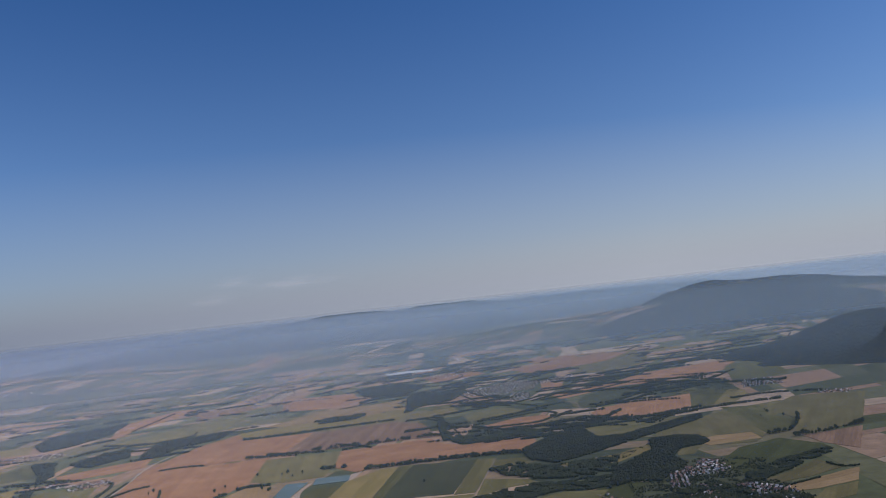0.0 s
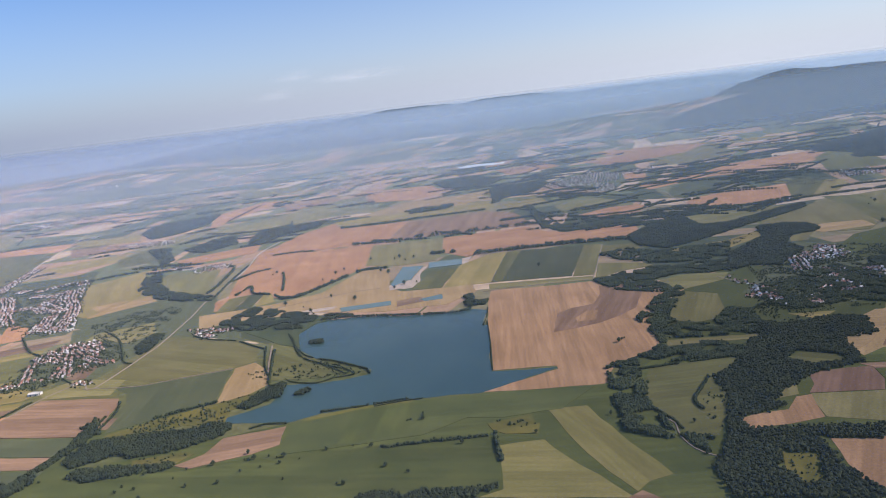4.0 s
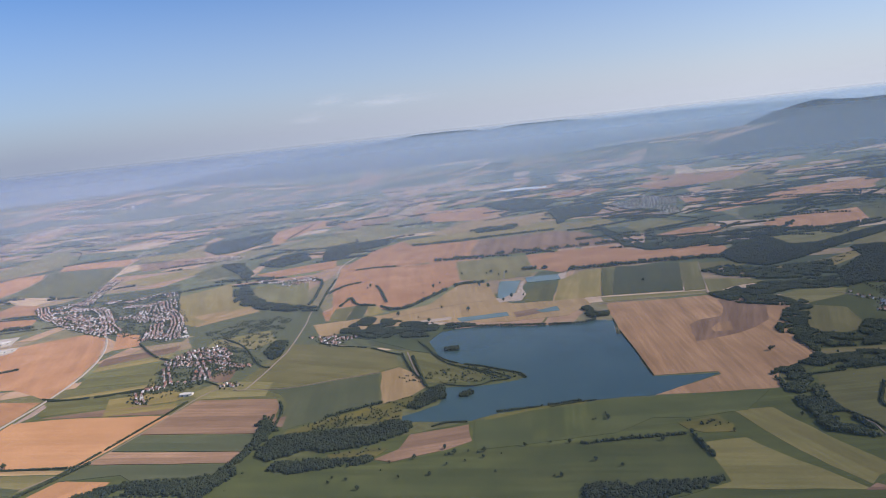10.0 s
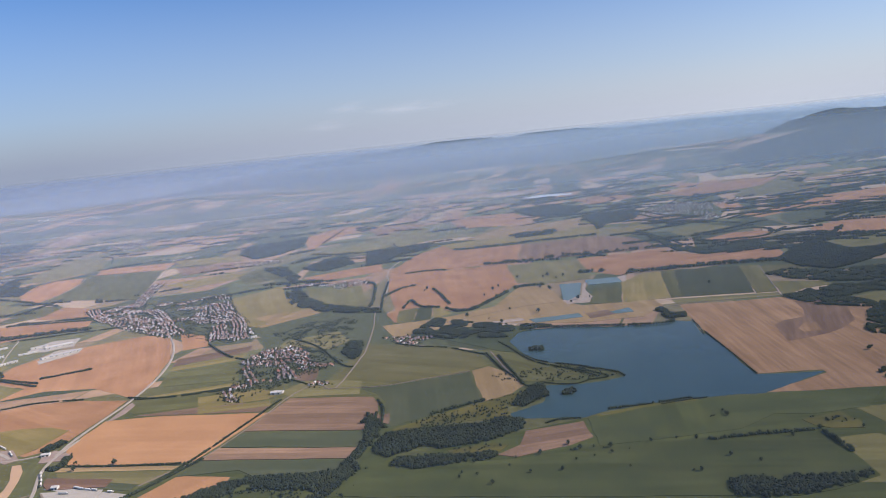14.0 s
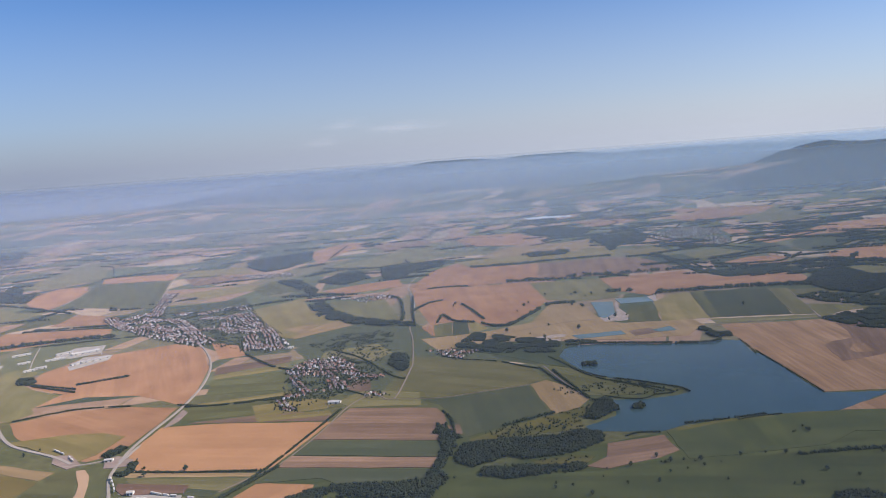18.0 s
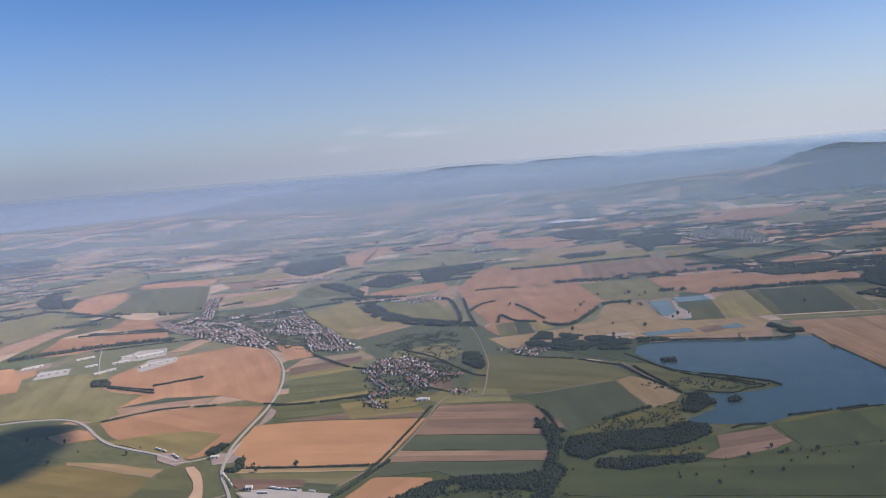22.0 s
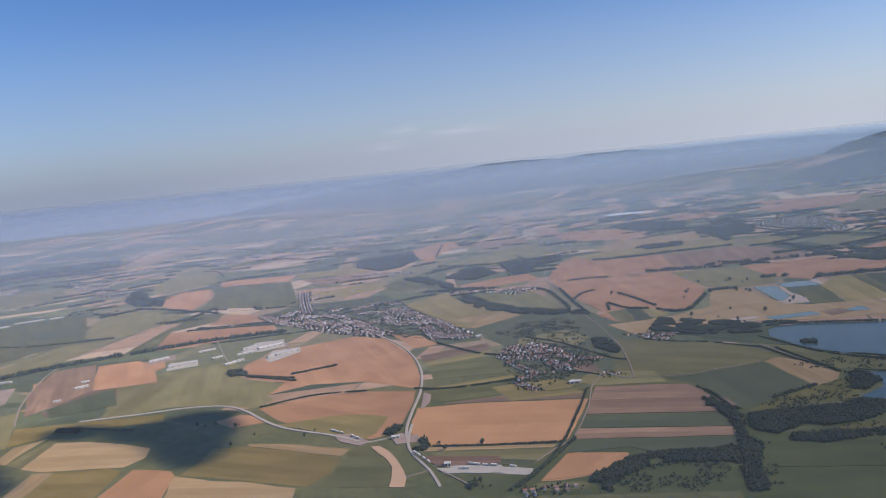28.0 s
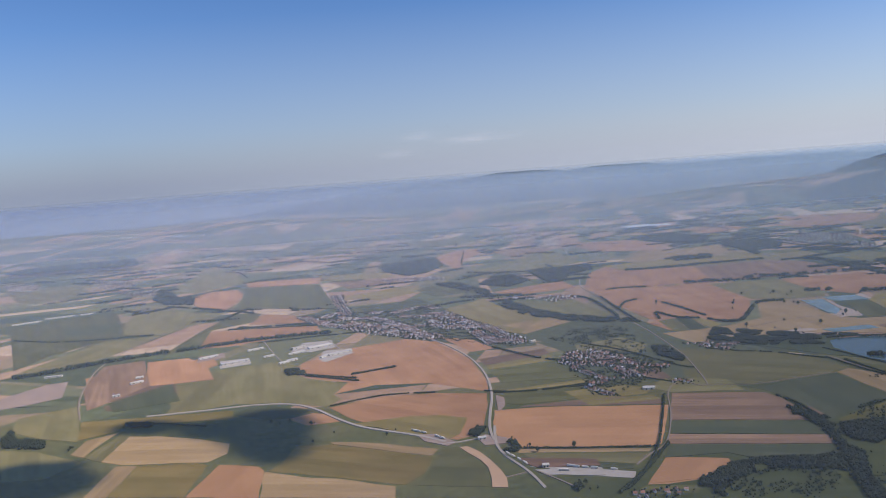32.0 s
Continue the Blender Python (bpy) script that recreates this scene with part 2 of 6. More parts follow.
def haze_look(name, thin, reach, top, east, near=False, tones=None):
    """A thin curtain of hazy air: it lets most light through and scatters a little, less so higher up and towards the
    hills. The tall end sheet glows by itself instead.
    """
    m = bpy.data.materials.new(name)
    m.use_nodes = True
    n, l = m.node_tree.nodes, m.node_tree.links
    n.remove(n["Principled BSDF"])
    out = n["Material Output"]
    tr, di, tl = n.new("ShaderNodeBsdfTransparent"), n.new("ShaderNodeBsdfDiffuse"), n.new("ShaderNodeBsdfTranslucent")
    both, mix = n.new("ShaderNodeMixShader"), n.new("ShaderNodeMixShader")
    l.new(di.outputs[0], both.inputs[1])
    l.new(tl.outputs[0], both.inputs[2])
    xyz = n.new("ShaderNodeSeparateXYZ")
    l.new(n.new("ShaderNodeTexCoord").outputs["Object"], xyz.inputs[0])
    cr = n.new("ShaderNodeMapRange")
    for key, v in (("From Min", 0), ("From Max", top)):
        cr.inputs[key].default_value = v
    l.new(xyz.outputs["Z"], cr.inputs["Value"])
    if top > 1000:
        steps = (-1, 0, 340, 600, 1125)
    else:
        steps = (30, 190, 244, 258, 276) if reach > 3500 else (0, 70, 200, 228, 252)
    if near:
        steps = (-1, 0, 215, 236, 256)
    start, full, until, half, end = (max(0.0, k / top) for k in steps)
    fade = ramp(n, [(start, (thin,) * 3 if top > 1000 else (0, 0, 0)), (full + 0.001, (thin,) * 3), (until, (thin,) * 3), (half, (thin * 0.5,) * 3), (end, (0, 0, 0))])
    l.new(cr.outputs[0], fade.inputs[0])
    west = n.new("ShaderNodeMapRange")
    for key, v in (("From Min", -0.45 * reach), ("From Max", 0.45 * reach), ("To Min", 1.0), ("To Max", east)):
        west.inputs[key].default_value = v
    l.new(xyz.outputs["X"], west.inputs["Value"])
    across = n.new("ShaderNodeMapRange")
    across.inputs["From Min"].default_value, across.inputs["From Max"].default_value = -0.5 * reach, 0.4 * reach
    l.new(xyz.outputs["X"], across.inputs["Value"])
    tint = ramp(n, [(0.0, tones[0]), (1.0, tones[1])] if tones else [(0.0, HAZE_WEST), (1.0, HAZE_EAST)] if top < 1000 else [(0.0, SKYLINE_GLOW_WEST), (1.0, SKYLINE_GLOW_EAST)])
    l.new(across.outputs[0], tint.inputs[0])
    # emission for the tall end sheet only: horizon brightness put into its colour
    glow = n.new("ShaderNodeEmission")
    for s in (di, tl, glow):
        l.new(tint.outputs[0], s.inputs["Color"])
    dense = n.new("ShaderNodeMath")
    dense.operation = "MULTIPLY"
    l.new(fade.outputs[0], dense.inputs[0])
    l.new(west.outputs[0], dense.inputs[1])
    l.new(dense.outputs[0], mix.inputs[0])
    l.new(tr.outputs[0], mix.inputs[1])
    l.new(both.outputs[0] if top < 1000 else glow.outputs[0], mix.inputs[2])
    l.new(mix.outputs[0], out.inputs["Surface"])
    return m


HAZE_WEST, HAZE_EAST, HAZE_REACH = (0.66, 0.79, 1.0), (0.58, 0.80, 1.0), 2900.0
# emission colours of the end sheet, imitating the bright low sky
SKYLINE_GLOW_WEST, SKYLINE_GLOW_EAST = (0.34, 0.40, 0.52), (0.60, 0.66, 0.75)
LEAF = foliage("broadleaf", (0.028, 0.042, 0.023), (0.076, 0.092, 0.046))
LEAF_DARK = foliage("dark_leaf", (0.026, 0.037, 0.022), (0.050, 0.062, 0.031))
BARK = plain("bark", (0.10, 0.075, 0.055))
ASPHALT = plain("pale_asphalt", (0.40, 0.345, 0.28), 0.9, 0.15, 0.1)
DIRT = plain("dirt_track", (0.27, 0.215, 0.155), 0.95, 0.15, 0.1)
CONCRETE = plain("concrete", (0.60, 0.56, 0.52), 0.9, 0.12, 0.05)
GRAVEL = plain("washed_gravel", (0.60, 0.52, 0.43), 0.95, 0.2, 0.3)
WHITE = plain("white_sheet", (0.76, 0.71, 0.62), 0.6, 0.08, 0.2)
WALLS = by_random("house_render", [(0.85, 0.80, 0.74), (0.84, 0.76, 0.66), (0.76, 0.62, 0.50), (0.86, 0.83, 0.79), (0.82, 0.74, 0.66)])
ROOFS = by_random("roof_tile", [(0.44, 0.20, 0.13), (0.30, 0.17, 0.12), (0.22, 0.16, 0.135), (0.52, 0.27, 0.18), (0.34, 0.27, 0.23), (0.82, 0.78, 0.74), (0.40, 0.20, 0.14), (0.50, 0.33, 0.25)])
METAL_ROOF = by_random("metal_roof", [(0.66, 0.61, 0.54), (0.54, 0.50, 0.45), (0.70, 0.65, 0.58)], 0.5)
DARK = plain("dark_paint", (0.05, 0.055, 0.06), 0.5)
RUBBER = plain("rubber", (0.03, 0.03, 0.03), 0.9)
WATER = water_look("lake_water", (0.036, 0.072, 0.066), (0.048, 0.086, 0.075))
POND = water_look("pit_water", (0.09, 0.145, 0.12), (0.12, 0.175, 0.145))


# ---- building ----
def from_lists(name, verts, faces, mats):
    me = bpy.data.meshes.new(name)
    me.from_pydata(verts, [], faces)
    me.update()
    for m in mats if isinstance(mats, (list, tuple)) else [mats]:
        me.materials.append(m)
    return me


def part(name, me, parent, label=""):
    ob = new(name, me)
    ob.parent = parent
    return tagged(ob, label)


def slab_mesh(name, pts, low, high, mat):
    """A flat slab with the given outline, its top at high."""
    bm = bmesh.new()
    top = [bm.verts.new((x, y, high)) for x, y in pts]
    f = bm.faces.new(top)
    f.normal_update()
    if f.normal.z < 0:
        f.normal_flip()
        top.reverse()
    bot = [bm.verts.new((v.co.x, v.co.y, low)) for v in top]
    for i in range(len(top)):
        j = (i + 1) % len(top)
        bm.faces.new((top[j], top[i], bot[i], bot[j]))
    bmesh.ops.triangulate(bm, faces=[f], ngon_method="EAR_CLIP")
    me = bpy.data.meshes.new(name)
    bm.to_mesh(me)
    bm.free()
    me.materials.append(mat)
    return me


OUTLINES = []


def inside(x, y, pts):
    hit = False
    j = len(pts) - 1
    for i in range(len(pts)):
        (xi, yi), (xj, yj) = pts[i], pts[j]
        if (yi > y) != (yj > y) and x < (xj - xi) * (y - yi) / (yj - yi) + xi:
            hit = not hit
        j = i
    return hit


def softened(pts, step=14.0, wobble=0.9):
    """The outline with its long sides broken into slightly uneven lengths."""
    rnd = random.Random(int(pts[0][0] * 7 + pts[0][1]))
    out = []
    for i, (x, y) in enumerate(pts):
        u, v = pts[(i + 1) % len(pts)]
        n = max(1, int(math.hypot(u - x, v - y) / step))
        for k in range(n):
            w = wobble if k else 0.0
            out.append((x + (u - x) * k / n + rnd.uniform(-w, w), y + (v - y) * k / n + rnd.uniform(-w, w)))
    return out


TOPS = []


def field(kind, *pts):
    mat, label = CROPS[kind][0], CROPS[kind][2]
    OUTLINES.append(pts)
    tall = (0.045 if kind in ("meadow", "village") else 0.10) + 0.002 * len(OUTLINES)
    TOPS.append((tall, pts))
    longest = max(range(len(pts)), key=lambda i: math.dist(pts[i], pts[(i + 1) % len(pts)]))
    a, b = pts[longest], pts[(longest + 1) % len(pts)]
    turn = math.atan2(b[1] - a[1], b[0] - a[0])
    cx, cy = sum(p[0] for p in pts) / len(pts), sum(p[1] for p in pts) / len(pts)
    c, s = math.cos(-turn), math.sin(-turn)
    local = [((x - cx) * c - (y - cy) * s, (x - cx) * s + (y - cy) * c) for x, y in softened(pts)]
    ob = new("crop_field", slab_mesh("crop_field", local, 0.0, tall, mat))
    ob.matrix_world = pose(cx, cy, 0, 0, 0, math.degrees(turn))
    return tagged(ob, label, "field", "fields of the valley")


def water(kind, *pts):
    OUTLINES.append(pts)
    ob = new(kind, slab_mesh(kind, softened(pts, 9, 0.7 if kind == "lake" else 0.4), -0.5, 0.09 if kind == "lake" else 0.6, WATER if kind == "lake" else POND))
    return tagged(ob, "calm dark blue lake water" if kind == "lake" else "blue-grey flooded gravel pit water", "water", "", "structure")


def smooth_line(pts, step=6.0):
    """Points along a soft curve through the given ones."""
    out = []
    for i in range(len(pts) - 1):
        p0, p1, p2, p3 = (Vector(pts[max(0, min(len(pts) - 1, i + k))]) for k in (-1, 0, 1, 2))
        n = max(2, int((p2 - p1).length / step))
        for k in range(n):
            t = k / n
            out.append(0.5 * (2 * p1 + (p2 - p0) * t + (2 * p0 - 5 * p1 + 4 * p2 - p3) * t * t + (3 * p1 - p0 - 3 * p2 + p3) * t ** 3))
    out.append(Vector(pts[-1]))
    return out


ROADS = []


def road(kind, wide, *pts):
    wide *= 0.3
    line = smooth_line(pts)
    ROADS.append(line)
    verts, faces = [], []
    high = 0.68 if kind == "asphalt" else 0.62
    high += 0.01 * (len(ROADS) % 6)
    for i, p in enumerate(line):
        d = (line[min(i + 1, len(line) - 1)] - line[max(i - 1, 0)]).normalized()
        side = Vector((-d.y, d.x)) * wide / 2
        for q, z in ((p + side * 1.25, 0), (p + side, high), (p - side, high), (p - side * 1.25, 0)):
            verts.append((q.x, q.y, z))
        if i:
            k = 4 * i
            faces += [(k - 4 + c, k + c, k + c + 1, k - 3 + c) for c in range(3)]
    ob = new("road" if kind == "asphalt" else "dirt_track", from_lists("road", verts, faces, ASPHALT if kind == "asphalt" else DIRT))
    return tagged(ob, "pale asphalt country road" if kind == "asphalt" else "light unpaved farm track", "road", "", "structure")


# leaf clumps: a few uneven lumps that all woods, hedges and crowns are made of
def lump(seed, rough=0.28):
    rnd = random.Random(seed)
    bm = bmesh.new()
    bmesh.ops.create_icosphere(bm, subdivisions=1, radius=1)
    v = np.array([tuple(p.co * rnd.uniform(1 - rough, 1 + rough)) for p in bm.verts])
    f = np.array([[p.index for p in q.verts] for q in bm.faces])
    bm.free()
    return v, f


LUMPS = [lump(s) for s in range(10)]


def clumps(name, items, mat, lift=0.0):
    """One mesh of many leaf clumps: rows of x, y, z, radius, height factor."""
    rnd = random.Random(len(items))
    vs, fs, base = [], [], 0
    for x, y, z, r, h in items:
        v, f = LUMPS[rnd.randrange(10)]
        a = rnd.uniform(0, 6.28)
        c, s = math.cos(a), math.sin(a)
        w = np.empty_like(v)
        w[:, 0], w[:, 1], w[:, 2] = x + r * (v[:, 0] * c - v[:, 1] * s), y + r * (v[:, 0] * s + v[:, 1] * c), z + lift + r * h * v[:, 2]
        vs.append(w)
        fs.append(f + base)
        base += len(v)
    return from_lists(name, np.concatenate(vs).tolist(), np.concatenate(fs).tolist(), mat)


def hedge(size, *pts):
    """A dense, uneven row of bushes and small trees along a boundary."""
    rnd = random.Random(int(pts[0][0] * 3 + pts[0][1]))
    items = []
    size *= 0.62 if pts[0][1] < 900 else 0.8
    for p in smooth_line(pts, 1.3 * size):
        if noise.noise(Vector((p.x / 14, p.y / 14, 3.0))) < -0.42:
            continue
        for _ in range(3):
            r = size * rnd.uniform(0.5, 1.1)
            items.append((p.x + rnd.gauss(0, 0.5 * size), p.y + rnd.gauss(0, 0.5 * size), r * rnd.uniform(0.8, 1.7) + 0.3 + land(p.x, p.y), r, rnd.uniform(0.9, 1.5)))
    ob = new("hedgerow", clumps("hedgerow", items, LEAF))
    return tagged(ob, "dark green uneven hedgerow along a field edge", "hedgerow", "", "stuff")


def scrub(share, *pts):
    """Loose bushes and small trees over gardens and rough ground."""
    rnd = random.Random(int(pts[0][0] * 5 + pts[0][1]))
    xs, ys = [p[0] for p in pts], [p[1] for p in pts]
    items = []
    for _ in range(int((max(xs) - min(xs)) * (max(ys) - min(ys)) * share)):
        x, y = rnd.uniform(min(xs), max(xs)), rnd.uniform(min(ys), max(ys))
        if inside(x, y, pts) and noise.noise(Vector((x / 18, y / 18, 5.0))) > -0.12:
            r = rnd.uniform(0.45, 1.1)
            items.append((x, y, r + 0.3, r, rnd.uniform(0.9, 1.3)))
    ob = new("scrub", clumps("scrub", items, LEAF))
    return tagged(ob, "loose dark green bushes and small trees", "bushes", "", "stuff")


CLEARINGS = []


def clearing(*pts):
    CLEARINGS.append(pts)


def wood(*pts):
    """A wood: a closed canopy of crowns of several sizes and heights over a dark floor, ragged at its edge."""
    rnd = random.Random(int(pts[0][0] * 5 + pts[0][1]))
    xs, ys = [p[0] for p in pts], [p[1] for p in pts]
    area = abs(sum(pts[i - 1][0] * pts[i][1] - pts[i][0] * pts[i - 1][1] for i in range(len(pts)))) / 2
    big = 1.0 if min(ys) < 900 else 1.3 if min(ys) < 1400 else 1.8
    want = min(9000, max(12, int(area / (1.9 * big * big))))
    items, tries, count = [], 0, 0
    while count < want and tries < want * 12:
        tries += 1
        x, y = rnd.uniform(min(xs), max(xs)), rnd.uniform(min(ys), max(ys))
        if not inside(x + rnd.gauss(0, 1.2), y + rnd.gauss(0, 1.2), pts) or any(inside(x, y, c) for c in CLEARINGS):
            continue
        stand = noise.noise(Vector((x / 26, y / 26, 1.0)))
        if area < 16000 and (min(xs) > 235 or min(ys) > 860) and noise.noise(Vector((x / 15, y / 15, 4.0))) < -0.12:
            continue
        if stand < -0.62:
            continue
        count += 1
        r = rnd.choice((0.8, 1.0, 1.2, 1.5)) * rnd.uniform(0.85, 1.2) * big
        tall = (3.0 + 1.6 * stand + rnd.gauss(0, 0.3)) * (0.7 + 0.3 * big)
        items.append((x, y, max(r, tall - r), r, rnd.uniform(0.95, 1.25)))
        if not inside(x + 2.5, y - 2.5, pts) or not inside(x - 2.5, y - 2.0, pts) or rnd.random() < 0.2:
            items.append((x + rnd.gauss(0, r * 0.5), y + rnd.gauss(0, r * 0.5), tall * 0.4, r * 0.85, 1.3))
    ob = new("woodland", clumps("woodland", items, LEAF_DARK if area > 16000 or min(xs) < 235 else LEAF, land(xs[0], ys[0]) if min(ys) > 2500 else 0.0))
    return tagged(ob, "dense dark green broadleaf wood with uneven crowns", "woodland", "", "stuff")


# ---- ground, hills, haze ----
CENTRE = (-160.0, 0.0)


def ground_height(r, a):
    up = max(0.0, min(1.0, (r - 3000) / 1700))
    up = up * up * (3 - 2 * up)
    return up * (120 + 14 * math.sin(9 * a + r / 420))


def build_ground():
    rings = [0, 150, 300, 500, 700, 900, 1200, 1500, 1900, 2300, 2700, 3000] + [3000 + 85 * k for k in range(1, 21)]
    verts, faces, n = [], [], 144
    for r in rings:
        for k in range(n):
            a = 2 * math.pi * k / n
            verts.append((CENTRE[0] + r * math.cos(a), CENTRE[1] + r * math.sin(a), ground_height(r, a)))
    for i in range(len(rings) - 1):
        for k in range(n):
            j = (k + 1) % n
            faces.append((i * n + k, (i + 1) * n + k, (i + 1) * n + j, i * n + j))
    ob = new("ground", from_lists("ground", verts, faces, ground_look()))
    for p in ob.data.polygons:
        p.use_smooth = True
    tagged(ob, "wide green and tan valley floor", "ground", "", "structure")


build_ground()


def land(x, y):
    return ground_height(math.hypot(x - CENTRE[0], y - CENTRE[1]), math.atan2(y - CENTRE[1], x - CENTRE[0]))


def hill(label, crest, front, back, mat, rough=14.0):
    """A long hill: slopes down from an uneven crest line to the plain on both sides."""
    line = smooth_line([Vector(p) for p in crest], 28)
    verts, faces = [], []
    cols = 49
    for i, p in enumerate(line):
        d = line[min(i + 1, len(line) - 1)] - line[max(i - 1, 0)]
        side = Vector((d.y, -d.x, 0)).normalized()
        for k in range(cols):
            u = k / (cols - 1) * 2 - 1
            away = front if u < 0 else back
            q = p - side * u * away * -1 if u > 0 else p + side * -u * away
            q = Vector((p.x, p.y, 0)) + side * (-u * away if u < 0 else -u * away)
            fall = 0.5 + 0.5 * math.cos(math.pi * min(1.0, abs(u)))
            w = noise.fractal(Vector((q.x / 300, q.y / 300, 2.0)), 0.8, 2.1, 3)
            w -= 1.6 * abs(noise.noise(Vector((q.x / 210, q.y / 420, 6.0)))) * (1 - fall) * fall * 4
            z = p.z * fall + rough * w * (0.4 + fall) - 12 * (1 - fall)
            verts.append((q.x, q.y, z))
        if i:
            b = i * cols
            faces += [(b - cols + k, b - cols + k + 1, b + k + 1, b + k) for k in range(cols - 1)]
    ob = new("wooded_hill", from_lists("hill", verts, faces, mat))
    for p in ob.data.polygons:
        p.use_smooth = True
    return tagged(ob, label, "hill", "", "structure")


def forest_look():
    m, n, l, b = nodes_of("forest_slope", 0.95)
    tc = n.new("ShaderNodeTexCoord").outputs["Object"]
    r = ramp(n, [(0.3, (0.012, 0.022, 0.018)), (0.6, (0.020, 0.032, 0.024)), (0.8, (0.036, 0.046, 0.03))])
    l.new(noise_of(n, l, tc, 0.012, 8), r.inputs[0])
    l.new(r.outputs[0], b.inputs["Base Color"])
    bp = n.new("ShaderNodeBump")
    bp.inputs["Strength"].default_value, bp.inputs["Distance"].default_value = 0.7, 8.0
    l.new(noise_of(n, l, tc, 0.09, 5), bp.inputs["Height"])
    l.new(bp.outputs[0], b.inputs["Normal"])
    return m


FOREST = forest_look()
hill("long blue-grey wooded mountain ridge on the skyline",
     [(-1900, 4100, 95), (-1355, 4295, 160), (-778, 4462, 215), (-236, 4548, 248), (72, 4560, 258), (270, 4540, 250), (476, 4520, 260), (743, 4490, 252), (1001, 4421, 240), (1160, 4400, 246),
      (1380, 4350, 238), (1650, 4260, 232), (1936, 4200, 230), (2108, 4130, 222), (2269, 4050, 206), (2523, 3920, 200), (2830, 3720, 150), (3000, 3560, 110)], 620, 200, FOREST, 9.0)
hill("dark wooded hill rising from the valley edge",
     [(1120, 3480, 4), (1240, 3450, 60), (1371, 3415, 115), (1525, 3400, 142), (1710, 3330, 153), (1900, 3230, 158), (2087, 3130, 155), (2335, 2980, 110)], 480, 300, FOREST, 20.0)
hill("near dark wooded hill shoulder",
     [(1190, 2090, 0), (1260, 2060, 26), (1320, 2028, 43), (1385, 1990, 66), (1446, 1952, 90), (1523, 1900, 105), (1640, 1800, 112), (1760, 1640, 110)], 400, 330, FOREST)


def near_haze():
    """A tinted see-through sheet for the thin air just ahead of the path, lifting the dark tones behind it."""
    verts, faces = [], []
    for i in range(25):
        x = CENTRE[0] - 1000 + 2000 * i / 24
        verts += [(x, 40, 0), (x, 302, 262)]
        if i:
            faces.append((2 * i - 2, 2 * i, 2 * i + 1, 2 * i - 1))
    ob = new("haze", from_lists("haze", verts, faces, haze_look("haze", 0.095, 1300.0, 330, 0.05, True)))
    ob.visible_shadow = False
    tagged(ob, "added sheet for the valley's bluish haze and glowing skyline", "haze", "", "structure")


def haze_curtains():
    """Five leaning sheets of thin air across the valley, each 1.5 times farther off than the last, and an added glowing
    sheet for the bright horizon at the end of sight.
    """
    y = 760.0
    for k in range(1, 7):
        # the end sheet is no lit air: it emits the horizon's brightness
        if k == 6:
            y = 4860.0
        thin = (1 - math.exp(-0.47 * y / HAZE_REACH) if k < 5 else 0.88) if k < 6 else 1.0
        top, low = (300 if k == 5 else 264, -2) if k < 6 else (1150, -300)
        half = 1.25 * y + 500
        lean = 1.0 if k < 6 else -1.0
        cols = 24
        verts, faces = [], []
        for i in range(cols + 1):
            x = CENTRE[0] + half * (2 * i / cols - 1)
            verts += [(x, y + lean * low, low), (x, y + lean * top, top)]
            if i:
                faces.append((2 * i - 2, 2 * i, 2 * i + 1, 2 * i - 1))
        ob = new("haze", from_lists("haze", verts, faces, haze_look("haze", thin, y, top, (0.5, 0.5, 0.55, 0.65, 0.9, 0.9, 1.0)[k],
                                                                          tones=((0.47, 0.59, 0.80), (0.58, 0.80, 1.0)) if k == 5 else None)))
        ob.visible_shadow = False
        tagged(ob, "added sheet for the valley's bluish haze and glowing skyline", "haze", "", "structure")
        y *= 1.5


near_haze()
haze_curtains()


def cloud(label, spots):
    """A small cumulus high over the valley, out of sight, whose shadow lies on the fields at the given spots."""
    up = 1500 / sun_way.z
    items = [(x + sun_way.x * up, y + sun_way.y * up, 1500 + rnd_h, r, 0.5) for x, y, r, rnd_h in spots]
    vs, fs = [], []
    for x, y, z, r, h in items:
        bm = bmesh.new()
        bmesh.ops.create_icosphere(bm, subdivisions=3, radius=1)
        base = len(vs)
        for v in bm.verts:
            k = 1 + 0.3 * noise.fractal(v.co * 1.3 + Vector((x, y, z)) * 0.01, 1.0, 2.0, 4)
            vs.append((x + v.co.x * r * k, y + v.co.y * r * k, z + max(-0.15, v.co.z) * r * h * k))
        fs += [tuple(base + v.index for v in f.verts) for f in bm.faces]
        bm.free()
    ob = new("cloud", from_lists("cloud", vs, fs, plain("cloud_white", (0.85, 0.85, 0.86), 1.0, 0.05, 0.01)))
    return tagged(ob, label, "cloud", "", "structure")


cloud("small white cumulus cloud over the valley", [(-865, 766, 24, 0), (-830, 754, 22, 8), (-795, 745, 24, -6), (-760, 738, 34, 5), (-725, 745, 42, 0), (-700, 715, 44, 10), (-705, 675, 34, -4), (-690, 645, 24, 0)])
cloud("small white cumulus cloud beside a larger one", [(-925, 640, 34, 0), (-885, 640, 30, 6), (-900, 600, 40, -5), (-860, 615, 24, 0)])

